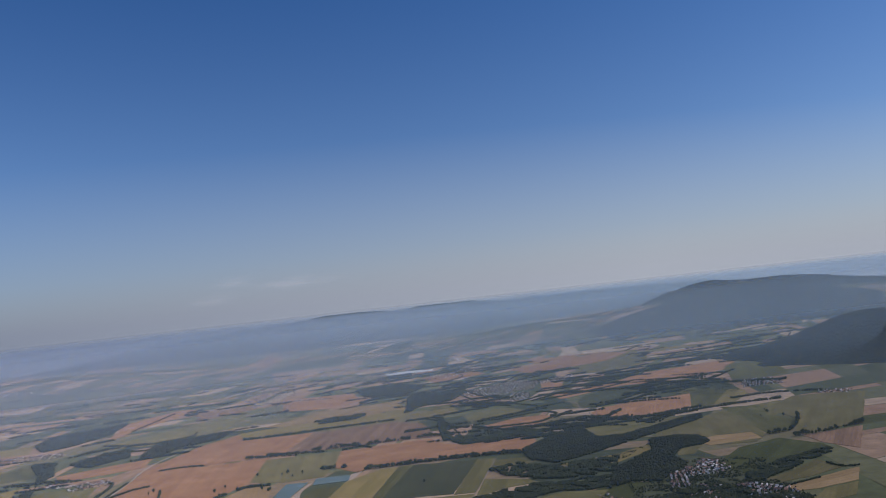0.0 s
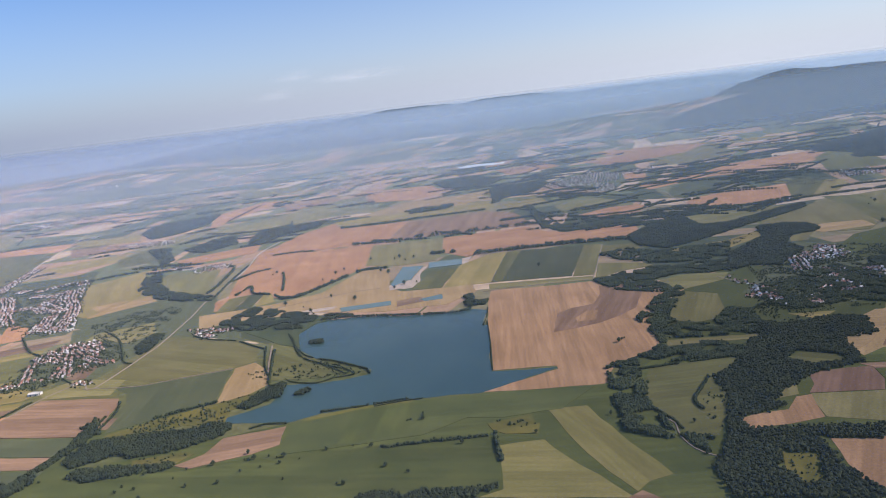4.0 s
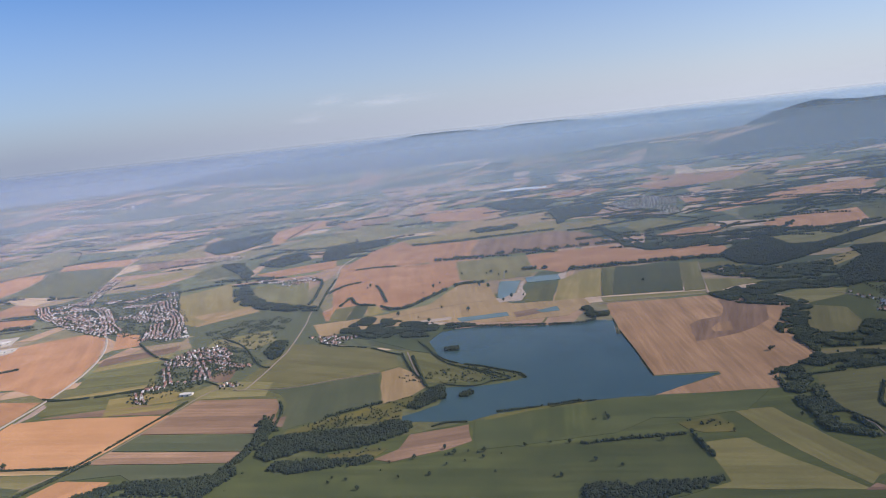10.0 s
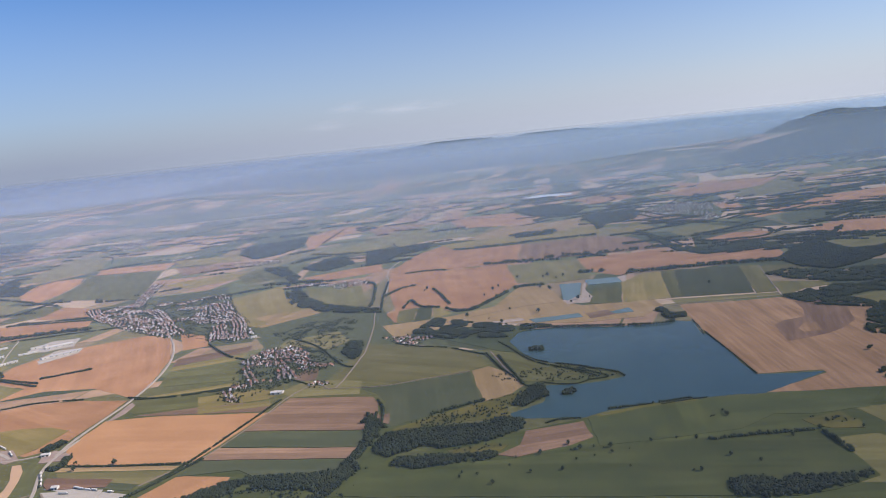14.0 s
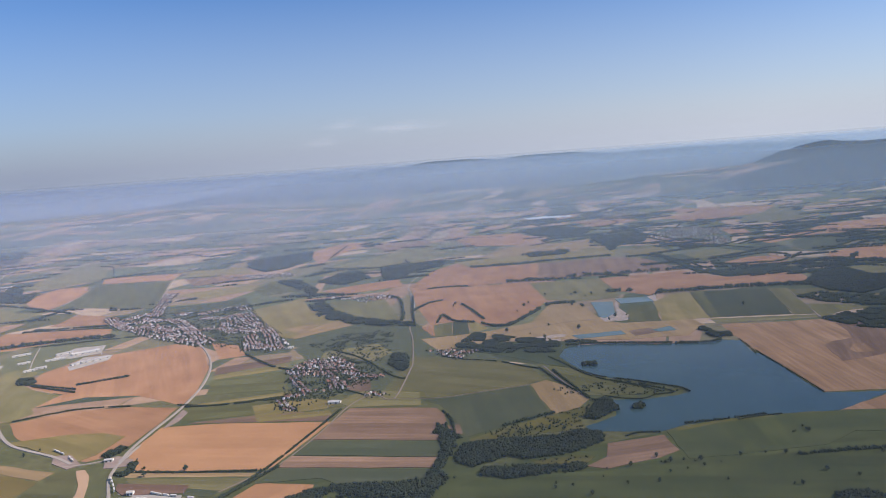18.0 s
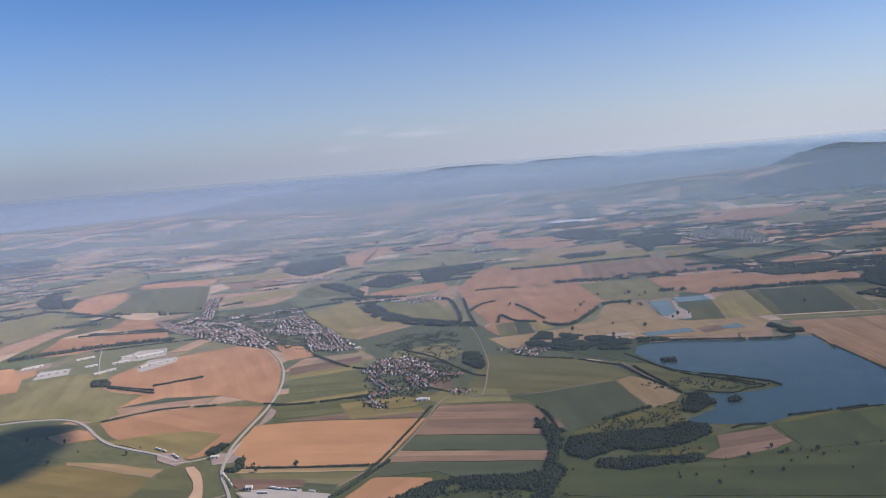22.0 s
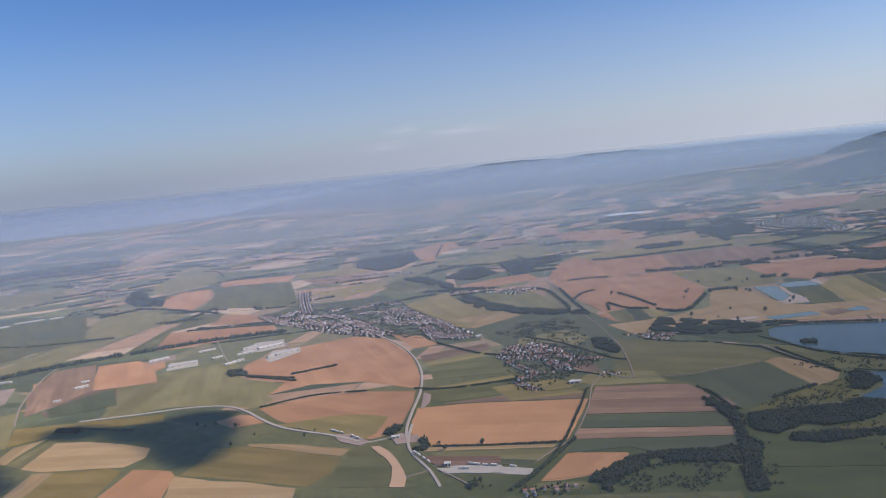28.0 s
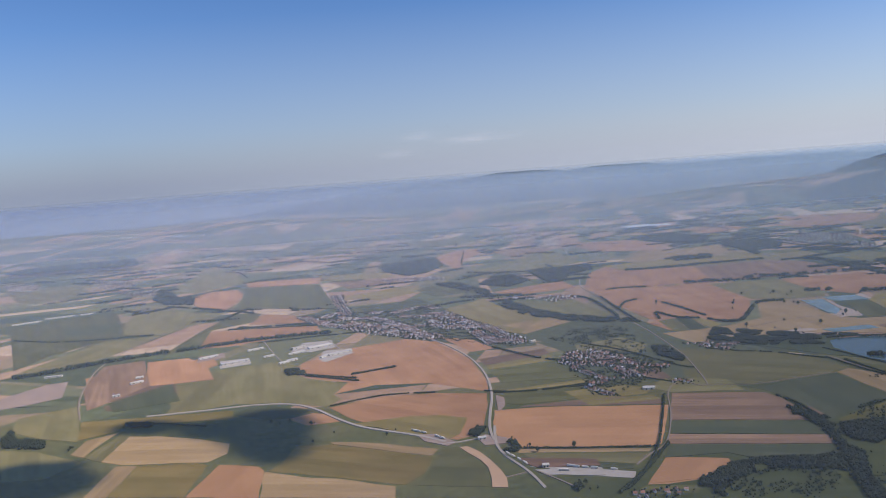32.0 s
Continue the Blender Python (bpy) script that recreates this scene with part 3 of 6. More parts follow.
def cirrus(label, left, right, x, y, z, thick):
    """A faint streak of high ice cloud, thin enough to see through, drawn out along its length."""
    m = bpy.data.materials.new("cirrus")
    m.use_nodes = True
    n, l = m.node_tree.nodes, m.node_tree.links
    n.remove(n["Principled BSDF"])
    tr, di, tl, both, mix = (n.new("ShaderNode" + k) for k in ("BsdfTransparent", "BsdfDiffuse", "BsdfTranslucent", "MixShader", "MixShader"))
    both.inputs[0].default_value = 0.0
    di.inputs["Color"].default_value = (0.95, 0.95, 0.96, 1)
    l.new(di.outputs[0], both.inputs[1])
    l.new(tl.outputs[0], both.inputs[2])
    tc = n.new("ShaderNodeTexCoord")
    streak = ramp(n, [(0.36, (0, 0, 0)), (0.66, (thick,) * 3)])
    l.new(noise_of(n, l, tc.outputs["Object"], 1.0, 5, (0.006, 0.006, 0.035)), streak.inputs[0])
    span = n.new("ShaderNodeTexGradient")
    span.gradient_type = "QUADRATIC_SPHERE"
    fit = n.new("ShaderNodeMapping")
    fit.inputs["Location"].default_value, fit.inputs["Scale"].default_value = (-1, 0, -1), (2, 0, 2)
    l.new(tc.outputs["Generated"], fit.inputs[0])
    l.new(fit.outputs[0], span.inputs[0])
    l.new(mixed(n, l, "MULTIPLY", 1.0, streak.outputs[0], span.outputs[0]), mix.inputs[0])
    l.new(tr.outputs[0], mix.inputs[1])
    l.new(both.outputs[0], mix.inputs[2])
    l.new(mix.outputs[0], n["Material Output"].inputs["Surface"])
    verts, faces = [], []
    for i in range(13):
        u = i / 12
        px, pz = left + (right - left) * u, z + 26 * (u - 0.5)
        verts += [(px - x, 0, pz - z - 38), (px - x, 76, pz - z + 38)]
        if i:
            faces.append((2 * i - 2, 2 * i, 2 * i + 1, 2 * i - 1))
    ob = new("cirrus", from_lists("cirrus", verts, faces, m))
    ob.location = (x, y, z)
    ob.visible_shadow = False
    return tagged(ob, label, "cloud", "", "structure")


cirrus("faint long wisp of high white cloud", -580, 133, -224, 4250, 476, 0.38)
cirrus("faint short wisp of high white cloud", -746, -398, -572, 4250, 510, 0.3)
cirrus("faint low wisp of white cloud", -893, -490, -691, 4250, 421, 0.25)

# ---- fields, water, roads ----
field('meadow', (186, 608), (251, 599), (314, 697), (400, 872), (493, 931), (602, 867), (573, 745), (354, 391), (134, 443))
field('clover2', (-193, 496), (-154, 535), (-12, 601), (138, 612), (256, 595), (154, 421))
field('clover2', (-20, 600), (240, 596), (300, 640), (470, 600), (470, 380), (120, 400), (-260, 430), (-240, 540))
field('village', (-470, 1092), (-407, 1190), (-333, 1184), (-224, 1121), (-203, 1018), (-273, 916), (-351, 985))
field('meadow', (-324, 492), (-274, 532), (-211, 549), (-56, 553), (-124, 444))
field('meadow', (-458, 508), (-425, 524), (-343, 576), (-107, 675), (-236, 466))
field('village', (-398, 1016), (-246, 1065), (-156, 984), (-49, 944), (-67, 842), (-131, 864), (-194, 913), (-238, 900), (-263, 787), (-306, 779), (-368, 944))
field('village', (452, 810), (607, 1018), (727, 931), (600, 732), (502, 732), (458, 763))
field('meadow', (-362, 490), (-331, 522), (-304, 559), (-256, 547), (-211, 543), (-198, 528), (-236, 467))
field('village', (-814, 1393), (-775, 1416), (-710, 1330), (-763, 1596), (-743, 1586), (-703, 1385), (-547, 1429), (-487, 1236), (-399, 1038), (-400, 998), (-467, 991), (-543, 1078), (-637, 1155), (-742, 1273))
field('village', (-390, 893), (-368, 946), (-331, 950), (-298, 892), (-265, 861), (-279, 830), (-303, 797), (-330, 774), (-341, 742), (-372, 747), (-381, 775), (-367, 800))
field('village', (437, 2079), (560, 2229), (640, 2144), (677, 2012), (539, 1746), (501, 1799))
field('stubble', (-722, 941), (-730, 996), (-692, 1062), (-658, 1078), (-588, 1109), (-539, 1072), (-495, 944), (-483, 851), (-484, 793), (-550, 846), (-616, 857), (-662, 832), (-651, 878), (-706, 916))
field('pasture', (-863, 852), (-885, 935), (-879, 980), (-828, 1002), (-771, 1023), (-740, 1000), (-734, 946), (-705, 912), (-652, 875), (-663, 829), (-651, 809), (-664, 783), (-710, 810), (-776, 821), (-838, 801))
field('stubble', (-661, 779), (-605, 805), (-543, 803), (-486, 786), (-490, 731), (-499, 662), (-524, 646), (-594, 699), (-626, 727))
field('beet', (-770, 780), (-754, 802), (-697, 787), (-680, 776), (-694, 750), (-726, 753))
field('stubble', (-702, 749), (-676, 764), (-660, 755), (-643, 728), (-676, 723))
field('mustard', (-675, 664), (-643, 661), (-547, 608), (-554, 573), (-569, 553), (-690, 606), (-682, 621))
field('clover', (-539, 625), (-525, 629), (-510, 598), (-502, 560), (-504, 537), (-559, 550), (-551, 575))
field('wheat', (-483, 724), (-426, 721), (-311, 698), (-349, 598), (-355, 594), (-419, 603), (-476, 616), (-487, 651), (-488, 686))
field('barley', (-483, 614), (-361, 588), (-365, 582), (-472, 602))
field('pasture', (-470, 599), (-364, 579), (-379, 559), (-458, 578))
field('clover', (-280, 759), (-216, 730), (-211, 706), (-291, 731))
field('wheat', (-355, 568), (-309, 555), (-310, 543), (-329, 538), (-339, 520), (-370, 516), (-385, 518), (-368, 546))
field('clover', (-387, 516), (-346, 510), (-354, 497), (-403, 503))
field('alfalfa', (-232, 920), (-184, 899), (-128, 867), (-95, 833), (-87, 778), (-108, 765), (-158, 754), (-203, 746), (-246, 753), (-263, 762), (-251, 813), (-239, 862))
field('beet', (-108, 760), (-102, 666), (-148, 646), (-185, 626), (-191, 647), (-194, 695), (-206, 724), (-225, 744), (-204, 742), (-159, 750))
field('barley', (-106, 763), (-87, 774), (-65, 740), (-57, 701), (-72, 679), (-100, 666))
field('rough', (-182, 623), (-148, 643), (-101, 663), (-55, 687), (-52, 667), (-79, 645), (-78, 617), (-116, 622), (-167, 609), (-183, 617))
field('clover', (-135, 883), (-84, 873), (-59, 844), (-43, 795), (-21, 759), (3, 726), (-2, 700), (-50, 710), (-58, 712), (-70, 765), (-83, 827))
field('stubble2', (183, 958), (233, 946), (313, 940), (323, 892), (360, 864), (403, 854), (348, 798), (331, 761), (323, 687), (315, 670), (267, 643), (257, 623), (253, 601), (201, 606), (146, 615), (216, 648), (216, 656), (158, 664), (164, 746), (167, 818), (174, 904))
field('clover', (-475, 883), (-391, 903), (-372, 821), (-467, 825))
field('oats', (-471, 792), (-368, 813), (-366, 797), (-460, 786))
field('clover', (-477, 781), (-362, 779), (-363, 742), (-459, 736), (-469, 745))
field('ploughed', (-357, 740), (-313, 720), (-315, 703), (-457, 729), (-450, 732))
field('ploughed', (-485, 944), (-393, 976), (-391, 943), (-480, 909))
field('oats', (-478, 906), (-390, 937), (-391, 909), (-475, 887))
field('stubble', (-535, 1102), (-486, 1065), (-459, 1000), (-492, 989))
field('stubble', (-916, 1160), (-883, 1289), (-750, 1276), (-737, 1229), (-880, 1153))
field('beet', (-686, 1423), (-576, 1489), (-569, 1448), (-639, 1377), (-671, 1367))
field('oats', (-524, 1346), (-443, 1429), (-406, 1273), (-333, 1188), (-428, 1147), (-474, 1197))
field('pasture', (-387, 1345), (-282, 1351), (-262, 1174), (-304, 1143), (-368, 1238))
field('ploughed', (-943, 855), (-894, 941), (-856, 861), (-929, 834))
field('stubble', (-977, 1084), (-874, 1077), (-856, 1033), (-893, 955), (-927, 949))
field('stubble', (-1036, 1008), (-980, 1080), (-928, 949), (-962, 898), (-973, 883))
field('pasture', (-889, 946), (-847, 989), (-815, 953), (-814, 825), (-850, 803), (-855, 852))
field('stubble', (-936, 1198), (-905, 1288), (-772, 1292), (-760, 1239), (-880, 1194), (-918, 1161))
field('gravel', (155, 1181), (172, 1194), (159, 1134), (153, 1131))
field('gravel', (-113, 989), (-67, 976), (-25, 964), (-29, 948), (-76, 959))
field('gravel', (51, 960), (88, 957), (86, 944), (53, 935))
field('earth', (-1109, 929), (-1082, 989), (-1055, 998), (-1022, 914), (-1055, 888), (-1080, 878))
field('pasture', (-1033, 831), (-975, 866), (-913, 727), (-958, 746), (-1008, 776))
field('mustard', (-942, 798), (-852, 796), (-772, 797), (-763, 764), (-882, 774), (-885, 751), (-915, 732))
field('barley', (-902, 689), (-905, 730), (-880, 748), (-884, 713), (-884, 678))
field('barley', (-860, 662), (-862, 733), (-826, 725), (-779, 705), (-745, 685), (-740, 658), (-753, 639), (-836, 650))
field('pasture', (-884, 678), (-874, 740), (-862, 733), (-860, 662))
field('mustard', (-817, 576), (-818, 644), (-764, 640), (-751, 632), (-749, 563))
field('barley', (-838, 579), (-840, 647), (-819, 645), (-818, 576))
field('wheat', (-748, 563), (-740, 630), (-701, 618), (-694, 607), (-686, 551))
field('barley', (-693, 605), (-655, 585), (-627, 577), (-577, 552), (-576, 530), (-685, 551))
field('pasture', (-988, 719), (-943, 706), (-881, 666), (-880, 659), (-897, 629), (-936, 630))
field('barley', (-645, 668), (-607, 657), (-542, 627), (-548, 611), (-641, 660))
field('ploughed', (-215, 656), (-188, 661), (-187, 634), (-212, 645))
field('pasture', (-314, 758), (-288, 790), (-224, 769), (-223, 726), (-250, 731), (-295, 737))
field('oats', (-403, 770), (-336, 779), (-313, 754), (-321, 740), (-391, 732))
field('oats', (-391, 731), (-317, 734), (-312, 718), (-386, 715))
field('gravel', (42, 1041), (58, 1061), (74, 1069), (92, 1149), (99, 1162), (88, 1103), (88, 1059), (86, 1026), (65, 1023))
field('clover', (-88, 893), (-55, 886), (-58, 828), (-76, 829), (-91, 843))
field('yard', (-846, 1006), (-859, 1052), (-818, 1059), (-805, 1021))
field('yard', (-760, 1081), (-752, 1138), (-707, 1143), (-693, 1090), (-727, 1068))
field('yard', (-708, 1015), (-710, 1068), (-669, 1072), (-662, 1041), (-696, 995))
field('earth', (-952, 950), (-975, 1008), (-962, 1027), (-932, 959))
field('earth', (-894, 1055), (-904, 1096), (-869, 1111), (-858, 1078))
field('ploughed', (-949, 883), (-960, 927), (-892, 956), (-855, 860), (-900, 839))
field('yard', (-467, 570), (-451, 570), (-387, 543), (-391, 531), (-451, 555), (-452, 563))
field('beet', (-470, 591), (-384, 559), (-387, 549), (-464, 574))
field('beet', (-132, 897), (-89, 900), (-61, 881), (-67, 842), (-89, 837), (-128, 876))
field('oats', (-477, 1230), (-394, 1294), (-359, 1221), (-433, 1142))
field('barley', (-429, 1130), (-351, 1184), (-325, 1143), (-406, 1077))
field('oats', (-745, 1604), (-624, 1679), (-530, 1623), (-660, 1526))
field('gravel', (-73, 953), (-49, 961), (-24, 965), (-26, 946), (-56, 944))
field('ploughed', (48, 969), (72, 966), (100, 966), (85, 933), (54, 935))
field('pasture', (-353, 939), (-349, 982), (-279, 1006), (-258, 950), (-280, 914), (-317, 938))
field('ploughed', (-303, 799), (-299, 831), (-281, 832), (-278, 791), (-288, 788))
field('yard', (157, 3239), (416, 3157), (398, 3020), (154, 3130))

field('clover', (292, 625), (376, 624), (353, 604), (333, 591), (333, 560), (323, 529), (299, 488), (274, 477), (280, 502), (277, 523), (269, 551), (277, 590))
field('mustard2', (193, 564), (224, 562), (228, 537), (244, 477), (253, 444), (236, 439), (226, 429), (220, 445), (207, 485), (199, 524))
field('mustard2', (147, 512), (182, 513), (192, 486), (208, 455), (221, 426), (221, 423), (118, 447), (144, 467))
field('fallow', (218, 423), (229, 430), (237, 419))
field('rough', (148, 552), (179, 559), (180, 535), (154, 533))
field('alfalfa', (392, 848), (427, 818), (413, 764), (390, 732), (365, 726), (346, 741), (365, 786))
field('pasture', (326, 687), (410, 674), (405, 662), (323, 671))
field('fallow2', (404, 573), (436, 573), (465, 571), (437, 526), (386, 536), (397, 550))
field('pasture', (386, 534), (437, 525), (409, 479), (377, 495))
field('stubble2', (322, 507), (331, 511), (359, 513), (374, 532), (386, 533), (376, 495), (350, 491), (322, 490))
field('pasture', (371, 557), (385, 554), (378, 536), (362, 533))
field('stubble2', (363, 464), (396, 458), (360, 400), (354, 412), (356, 432))
field('barley', (518, 689), (547, 703), (483, 599), (461, 585), (463, 628), (465, 640), (499, 640))
field('oats', (459, 720), (503, 712), (477, 694))
field('clover', (403, 607), (421, 618), (446, 601), (442, 586), (415, 586))
field('rough', (327, 455), (346, 446), (334, 417), (322, 413), (319, 434))
field('worked', (230, 753), (245, 816), (263, 831), (291, 838), (306, 872), (314, 911), (348, 905), (361, 878), (330, 803), (305, 780), (280, 765), (248, 756))
field('stubble2', (260, 791), (277, 813), (290, 812), (280, 778), (260, 778))
field('alfalfa', (369, 1148), (471, 1132), (444, 1103), (390, 1093), (358, 1087))
field('alfalfa', (341, 1035), (392, 1009), (407, 982), (359, 974), (318, 946))
field('alfalfa', (386, 901), (423, 918), (474, 902), (455, 872), (423, 860), (392, 848), (383, 878))
field('oats', (429, 1054), (466, 1065), (546, 1080), (619, 1129), (614, 1095), (525, 1027), (473, 1015))
field('pasture', (624, 1058), (666, 1067), (633, 1019), (610, 1022))
field('clover', (675, 990), (755, 1040), (673, 907), (658, 939))
field('pasture', (628, 1149), (683, 1228), (767, 1280), (833, 1311), (937, 1334), (793, 1102), (731, 1095), (695, 1108), (672, 1149))
field('barley', (687, 1108), (763, 1121), (815, 1137), (781, 1083), (691, 1084))
field('ploughed', (702, 1172), (763, 1184), (815, 1191), (724, 1179))
field('stubble', (616, 1460), (649, 1502), (726, 1521), (853, 1541), (794, 1397), (722, 1356), (650, 1360), (598, 1392))
field('clover', (853, 1541), (921, 1605), (926, 1521), (822, 1367), (788, 1385))
field('oats', (822, 1367), (930, 1529), (953, 1498), (930, 1446), (865, 1368))
field('alfalfa', (546, 1303), (641, 1313), (709, 1305), (747, 1300), (669, 1239), (563, 1212))
field('beet', (618, 1585), (668, 1702), (774, 1773), (846, 1782), (827, 1704), (716, 1587), (654, 1516), (627, 1505))
field('stubble', (610, 1771), (680, 1822), (774, 1850), (919, 1995), (1054, 2022), (1165, 2055), (1177, 1976), (1068, 1841), (923, 1800), (846, 1782), (782, 1793), (677, 1729), (613, 1692))
field('stubble', (653, 2091), (721, 2105), (671, 1910), (609, 1869))
field('stubble', (390, 1457), (477, 1513), (533, 1504), (545, 1466), (508, 1417), (421, 1416))
field('alfalfa', (379, 1623), (479, 1677), (519, 1584), (440, 1556), (384, 1512))
field('alfalfa', (316, 1823), (375, 1844), (378, 1758), (331, 1729))
field('stubble', (694, 3164), (1006, 3240), (1195, 2891), (973, 2685), (758, 2648))
field('pasture', (937, 2770), (1156, 2732), (1043, 2257), (861, 2135), (787, 2215))
field('stubble', (-218, 1529), (-185, 1666), (-122, 1769), (-94, 1671), (45, 1659), (55, 1651), (17, 1426), (-44, 1431), (-123, 1421), (-201, 1423), (-235, 1470))
field('fallow', (57, 1649), (234, 1665), (288, 1598), (299, 1523), (299, 1420), (167, 1425), (67, 1428), (19, 1425))
field('oats', (-129, 1785), (5, 1815), (161, 1820), (259, 1854), (258, 1732), (238, 1683), (47, 1677), (-94, 1689))
field('barley', (51, 2026), (176, 2020), (304, 2075), (270, 1870), (164, 1841), (20, 1826), (-80, 1830))
field('stubble', (-234, 1456), (-123, 1414), (-1, 1417), (-4, 1217), (-53, 1106), (-90, 1060), (-115, 1057), (-193, 1113), (-198, 1059), (-222, 1236))
field('pasture', (-5, 1399), (127, 1387), (122, 1251), (113, 1192), (50, 1187), (-4, 1217))
field('stubble', (130, 1392), (293, 1401), (311, 1336), (345, 1298), (409, 1307), (466, 1286), (458, 1244), (425, 1184), (383, 1195), (284, 1207), (182, 1215), (166, 1187), (124, 1250))
field('barley', (-7, 1180), (38, 1174), (45, 1037), (64, 1009), (161, 999), (162, 962), (123, 914), (44, 916), (-26, 943), (-55, 953), (-131, 948), (-198, 941), (-219, 1010), (-123, 1025), (-56, 1060))
field('clover', (106, 1118), (141, 1112), (118, 1001), (73, 1012))
field('oats', (148, 1132), (204, 1190), (227, 1187), (184, 998), (120, 1000))
field('clover', (229, 1191), (250, 1189), (200, 998), (185, 998))
field('beet', (251, 1189), (348, 1166), (294, 980), (200, 997))
field('alfalfa', (350, 1170), (379, 1158), (322, 973), (294, 976))
field('pasture', (183, 991), (319, 966), (313, 947), (181, 963))
field('stubble', (-217, 1082), (-201, 1093), (-185, 1046), (-202, 1023))
field('alfalfa', (-199, 1093), (-170, 1106), (-175, 1014), (-199, 1018))
field('beet', (-169, 1106), (-147, 1111), (-150, 1020), (-174, 1014))
field('oats', (-147, 1111), (-135, 1093), (-121, 1042), (-146, 1022))
field('alfalfa', (-385, 1369), (-281, 1345), (-249, 1140), (-320, 1195), (-366, 1262))
field('stubble', (-417, 1506), (-329, 1556), (-259, 1585), (-250, 1486), (-317, 1460), (-382, 1442))
field('oats', (-493, 1273), (-468, 1333), (-403, 1276), (-372, 1173), (-413, 1083), (-438, 1111))
field('barley', (-437, 1155), (-380, 1177), (-397, 1104))
field('clover', (-581, 1609), (-552, 1695), (-476, 1618), (-452, 1533), (-536, 1510))
field('beet', (-663, 1438), (-574, 1501), (-540, 1402), (-601, 1330), (-652, 1355))
field('oats', (-863, 2029), (-688, 2021), (-636, 1886), (-809, 1899))
field('fallow', (-807, 1871), (-659, 1865), (-621, 1754), (-744, 1735))
field('pasture', (-454, 1856), (-327, 2030), (-174, 2240), (-159, 1894), (-236, 1825), (-329, 1767))
field('stubble', (-545, 2275), (-451, 2503), (-369, 2460), (-461, 2077), (-473, 1919))
field('alfalfa', (-712, 3059), (-422, 2997), (-356, 2759), (-560, 2701))
field('alfalfa', (-196, 3277), (105, 3253), (218, 3251), (186, 3059), (-121, 3105))
field('pale', (201, 3092), (418, 3039), (401, 2870), (233, 2870))
field('stubble', (-103, 2426), (117, 2377), (146, 2162), (69, 2052), (-73, 2114))
field('fallow', (-357, 2332), (-177, 2375), (-166, 2264), (-305, 2140))
field('oats', (273, 1753), (376, 1779), (378, 1691), (291, 1658))
field('pasture', (246, 1978), (312, 2001), (327, 1896), (268, 1859))
field('stubble', (638, 2520), (1000, 2743), (1123, 2688), (954, 2442), (682, 2311))
field('stubble', (-230, 3665), (105, 3606), (150, 3487), (-145, 3484))
field('stubble', (344, 2623), (525, 2702), (556, 2505), (375, 2381))
field('stubble', (-1094, 1663), (-1132, 1806), (-1112, 1869), (-1047, 1871), (-1005, 1773), (-986, 1647), (-987, 1538), (-1054, 1599))
field('clover', (-994, 1724), (-1029, 1891), (-832, 1846), (-739, 1452), (-926, 1537), (-962, 1526))
field('stubble', (-886, 1446), (-816, 1407), (-776, 1321), (-888, 1342))
field('stubble', (-948, 1301), (-770, 1276), (-737, 1228), (-831, 1198), (-926, 1171))
field('clover', (-970, 1129), (-923, 1162), (-948, 1316), (-884, 1368), (-890, 1460), (-945, 1473), (-966, 1323))
field('pasture', (-1134, 1342), (-1190, 1566), (-1147, 1615), (-1045, 1532), (-973, 1512), (-998, 1390), (-1035, 1302))
field('pasture', (-1170, 1069), (-1157, 1139), (-1134, 1285), (-1039, 1299), (-1059, 1161), (-1093, 1083), (-1127, 1068))
field('clover', (-1428, 1515), (-1254, 1630), (-1115, 1334), (-1181, 1185), (-1186, 1097))
field('beet', (-1294, 1459), (-1170, 1476), (-1138, 1364), (-1233, 1361))
field('fallow', (-2077, 2870), (-1931, 3141), (-1635, 3117), (-1610, 2976), (-1912, 2891))
field('pasture', (-1850, 2243), (-1658, 2313), (-1471, 1987), (-1621, 1899))
field('pasture', (-1248, 1739), (-1274, 2341), (-1173, 2302), (-1063, 2017), (-1153, 1863), (-1286, 1986))
field('stubble', (-1063, 2017), (-849, 2000), (-836, 1869), (-1025, 1898))
field('fallow', (-1023, 990), (-1040, 1079), (-987, 1098), (-919, 939), (-947, 862), (-957, 843), (-1004, 933))
field('stubble', (-976, 1084), (-917, 1092), (-862, 1007), (-837, 946), (-887, 940), (-918, 938))
field('beet', (-943, 867), (-891, 941), (-851, 855), (-919, 828))
field('meadow', (-15, 599), (36, 617), (90, 615), (138, 612), (239, 600), (204, 562), (157, 559), (129, 567), (93, 545), (22, 541), (-18, 541))
field('clover2', (37, 611), (86, 610), (82, 552), (28, 546))
field('clover2', (-139, 539), (-80, 533), (-22, 541), (21, 538), (76, 533), (148, 526), (148, 489), (146, 451), (111, 439), (85, 436), (-235, 505), (-213, 520), (-181, 539))
field('fallow', (-70, 585), (-20, 593), (-19, 559), (-39, 548), (-83, 536), (-97, 544), (-78, 558))
field('rough', (-136, 562), (-96, 567), (-87, 561), (-97, 547), (-132, 549))
field('rough', (144, 550), (173, 554), (183, 540), (179, 524), (156, 529), (147, 538))
field('rough', (-6, 604), (35, 615), (86, 619), (84, 612), (35, 609), (-6, 598))
field('fallow', (-296, 734), (-208, 712), (-201, 690), (-197, 635), (-198, 623), (-324, 653))
field('beet', (-325, 650), (-197, 619), (-206, 587), (-336, 620))
field('fallow', (-337, 618), (-206, 586), (-208, 565), (-344, 595))
field('beet', (-346, 593), (-207, 562), (-209, 546), (-226, 540), (-289, 550), (-305, 566), (-357, 566))
field('wheat', (-350, 560), (-313, 555), (-326, 532), (-338, 520), (-381, 519))
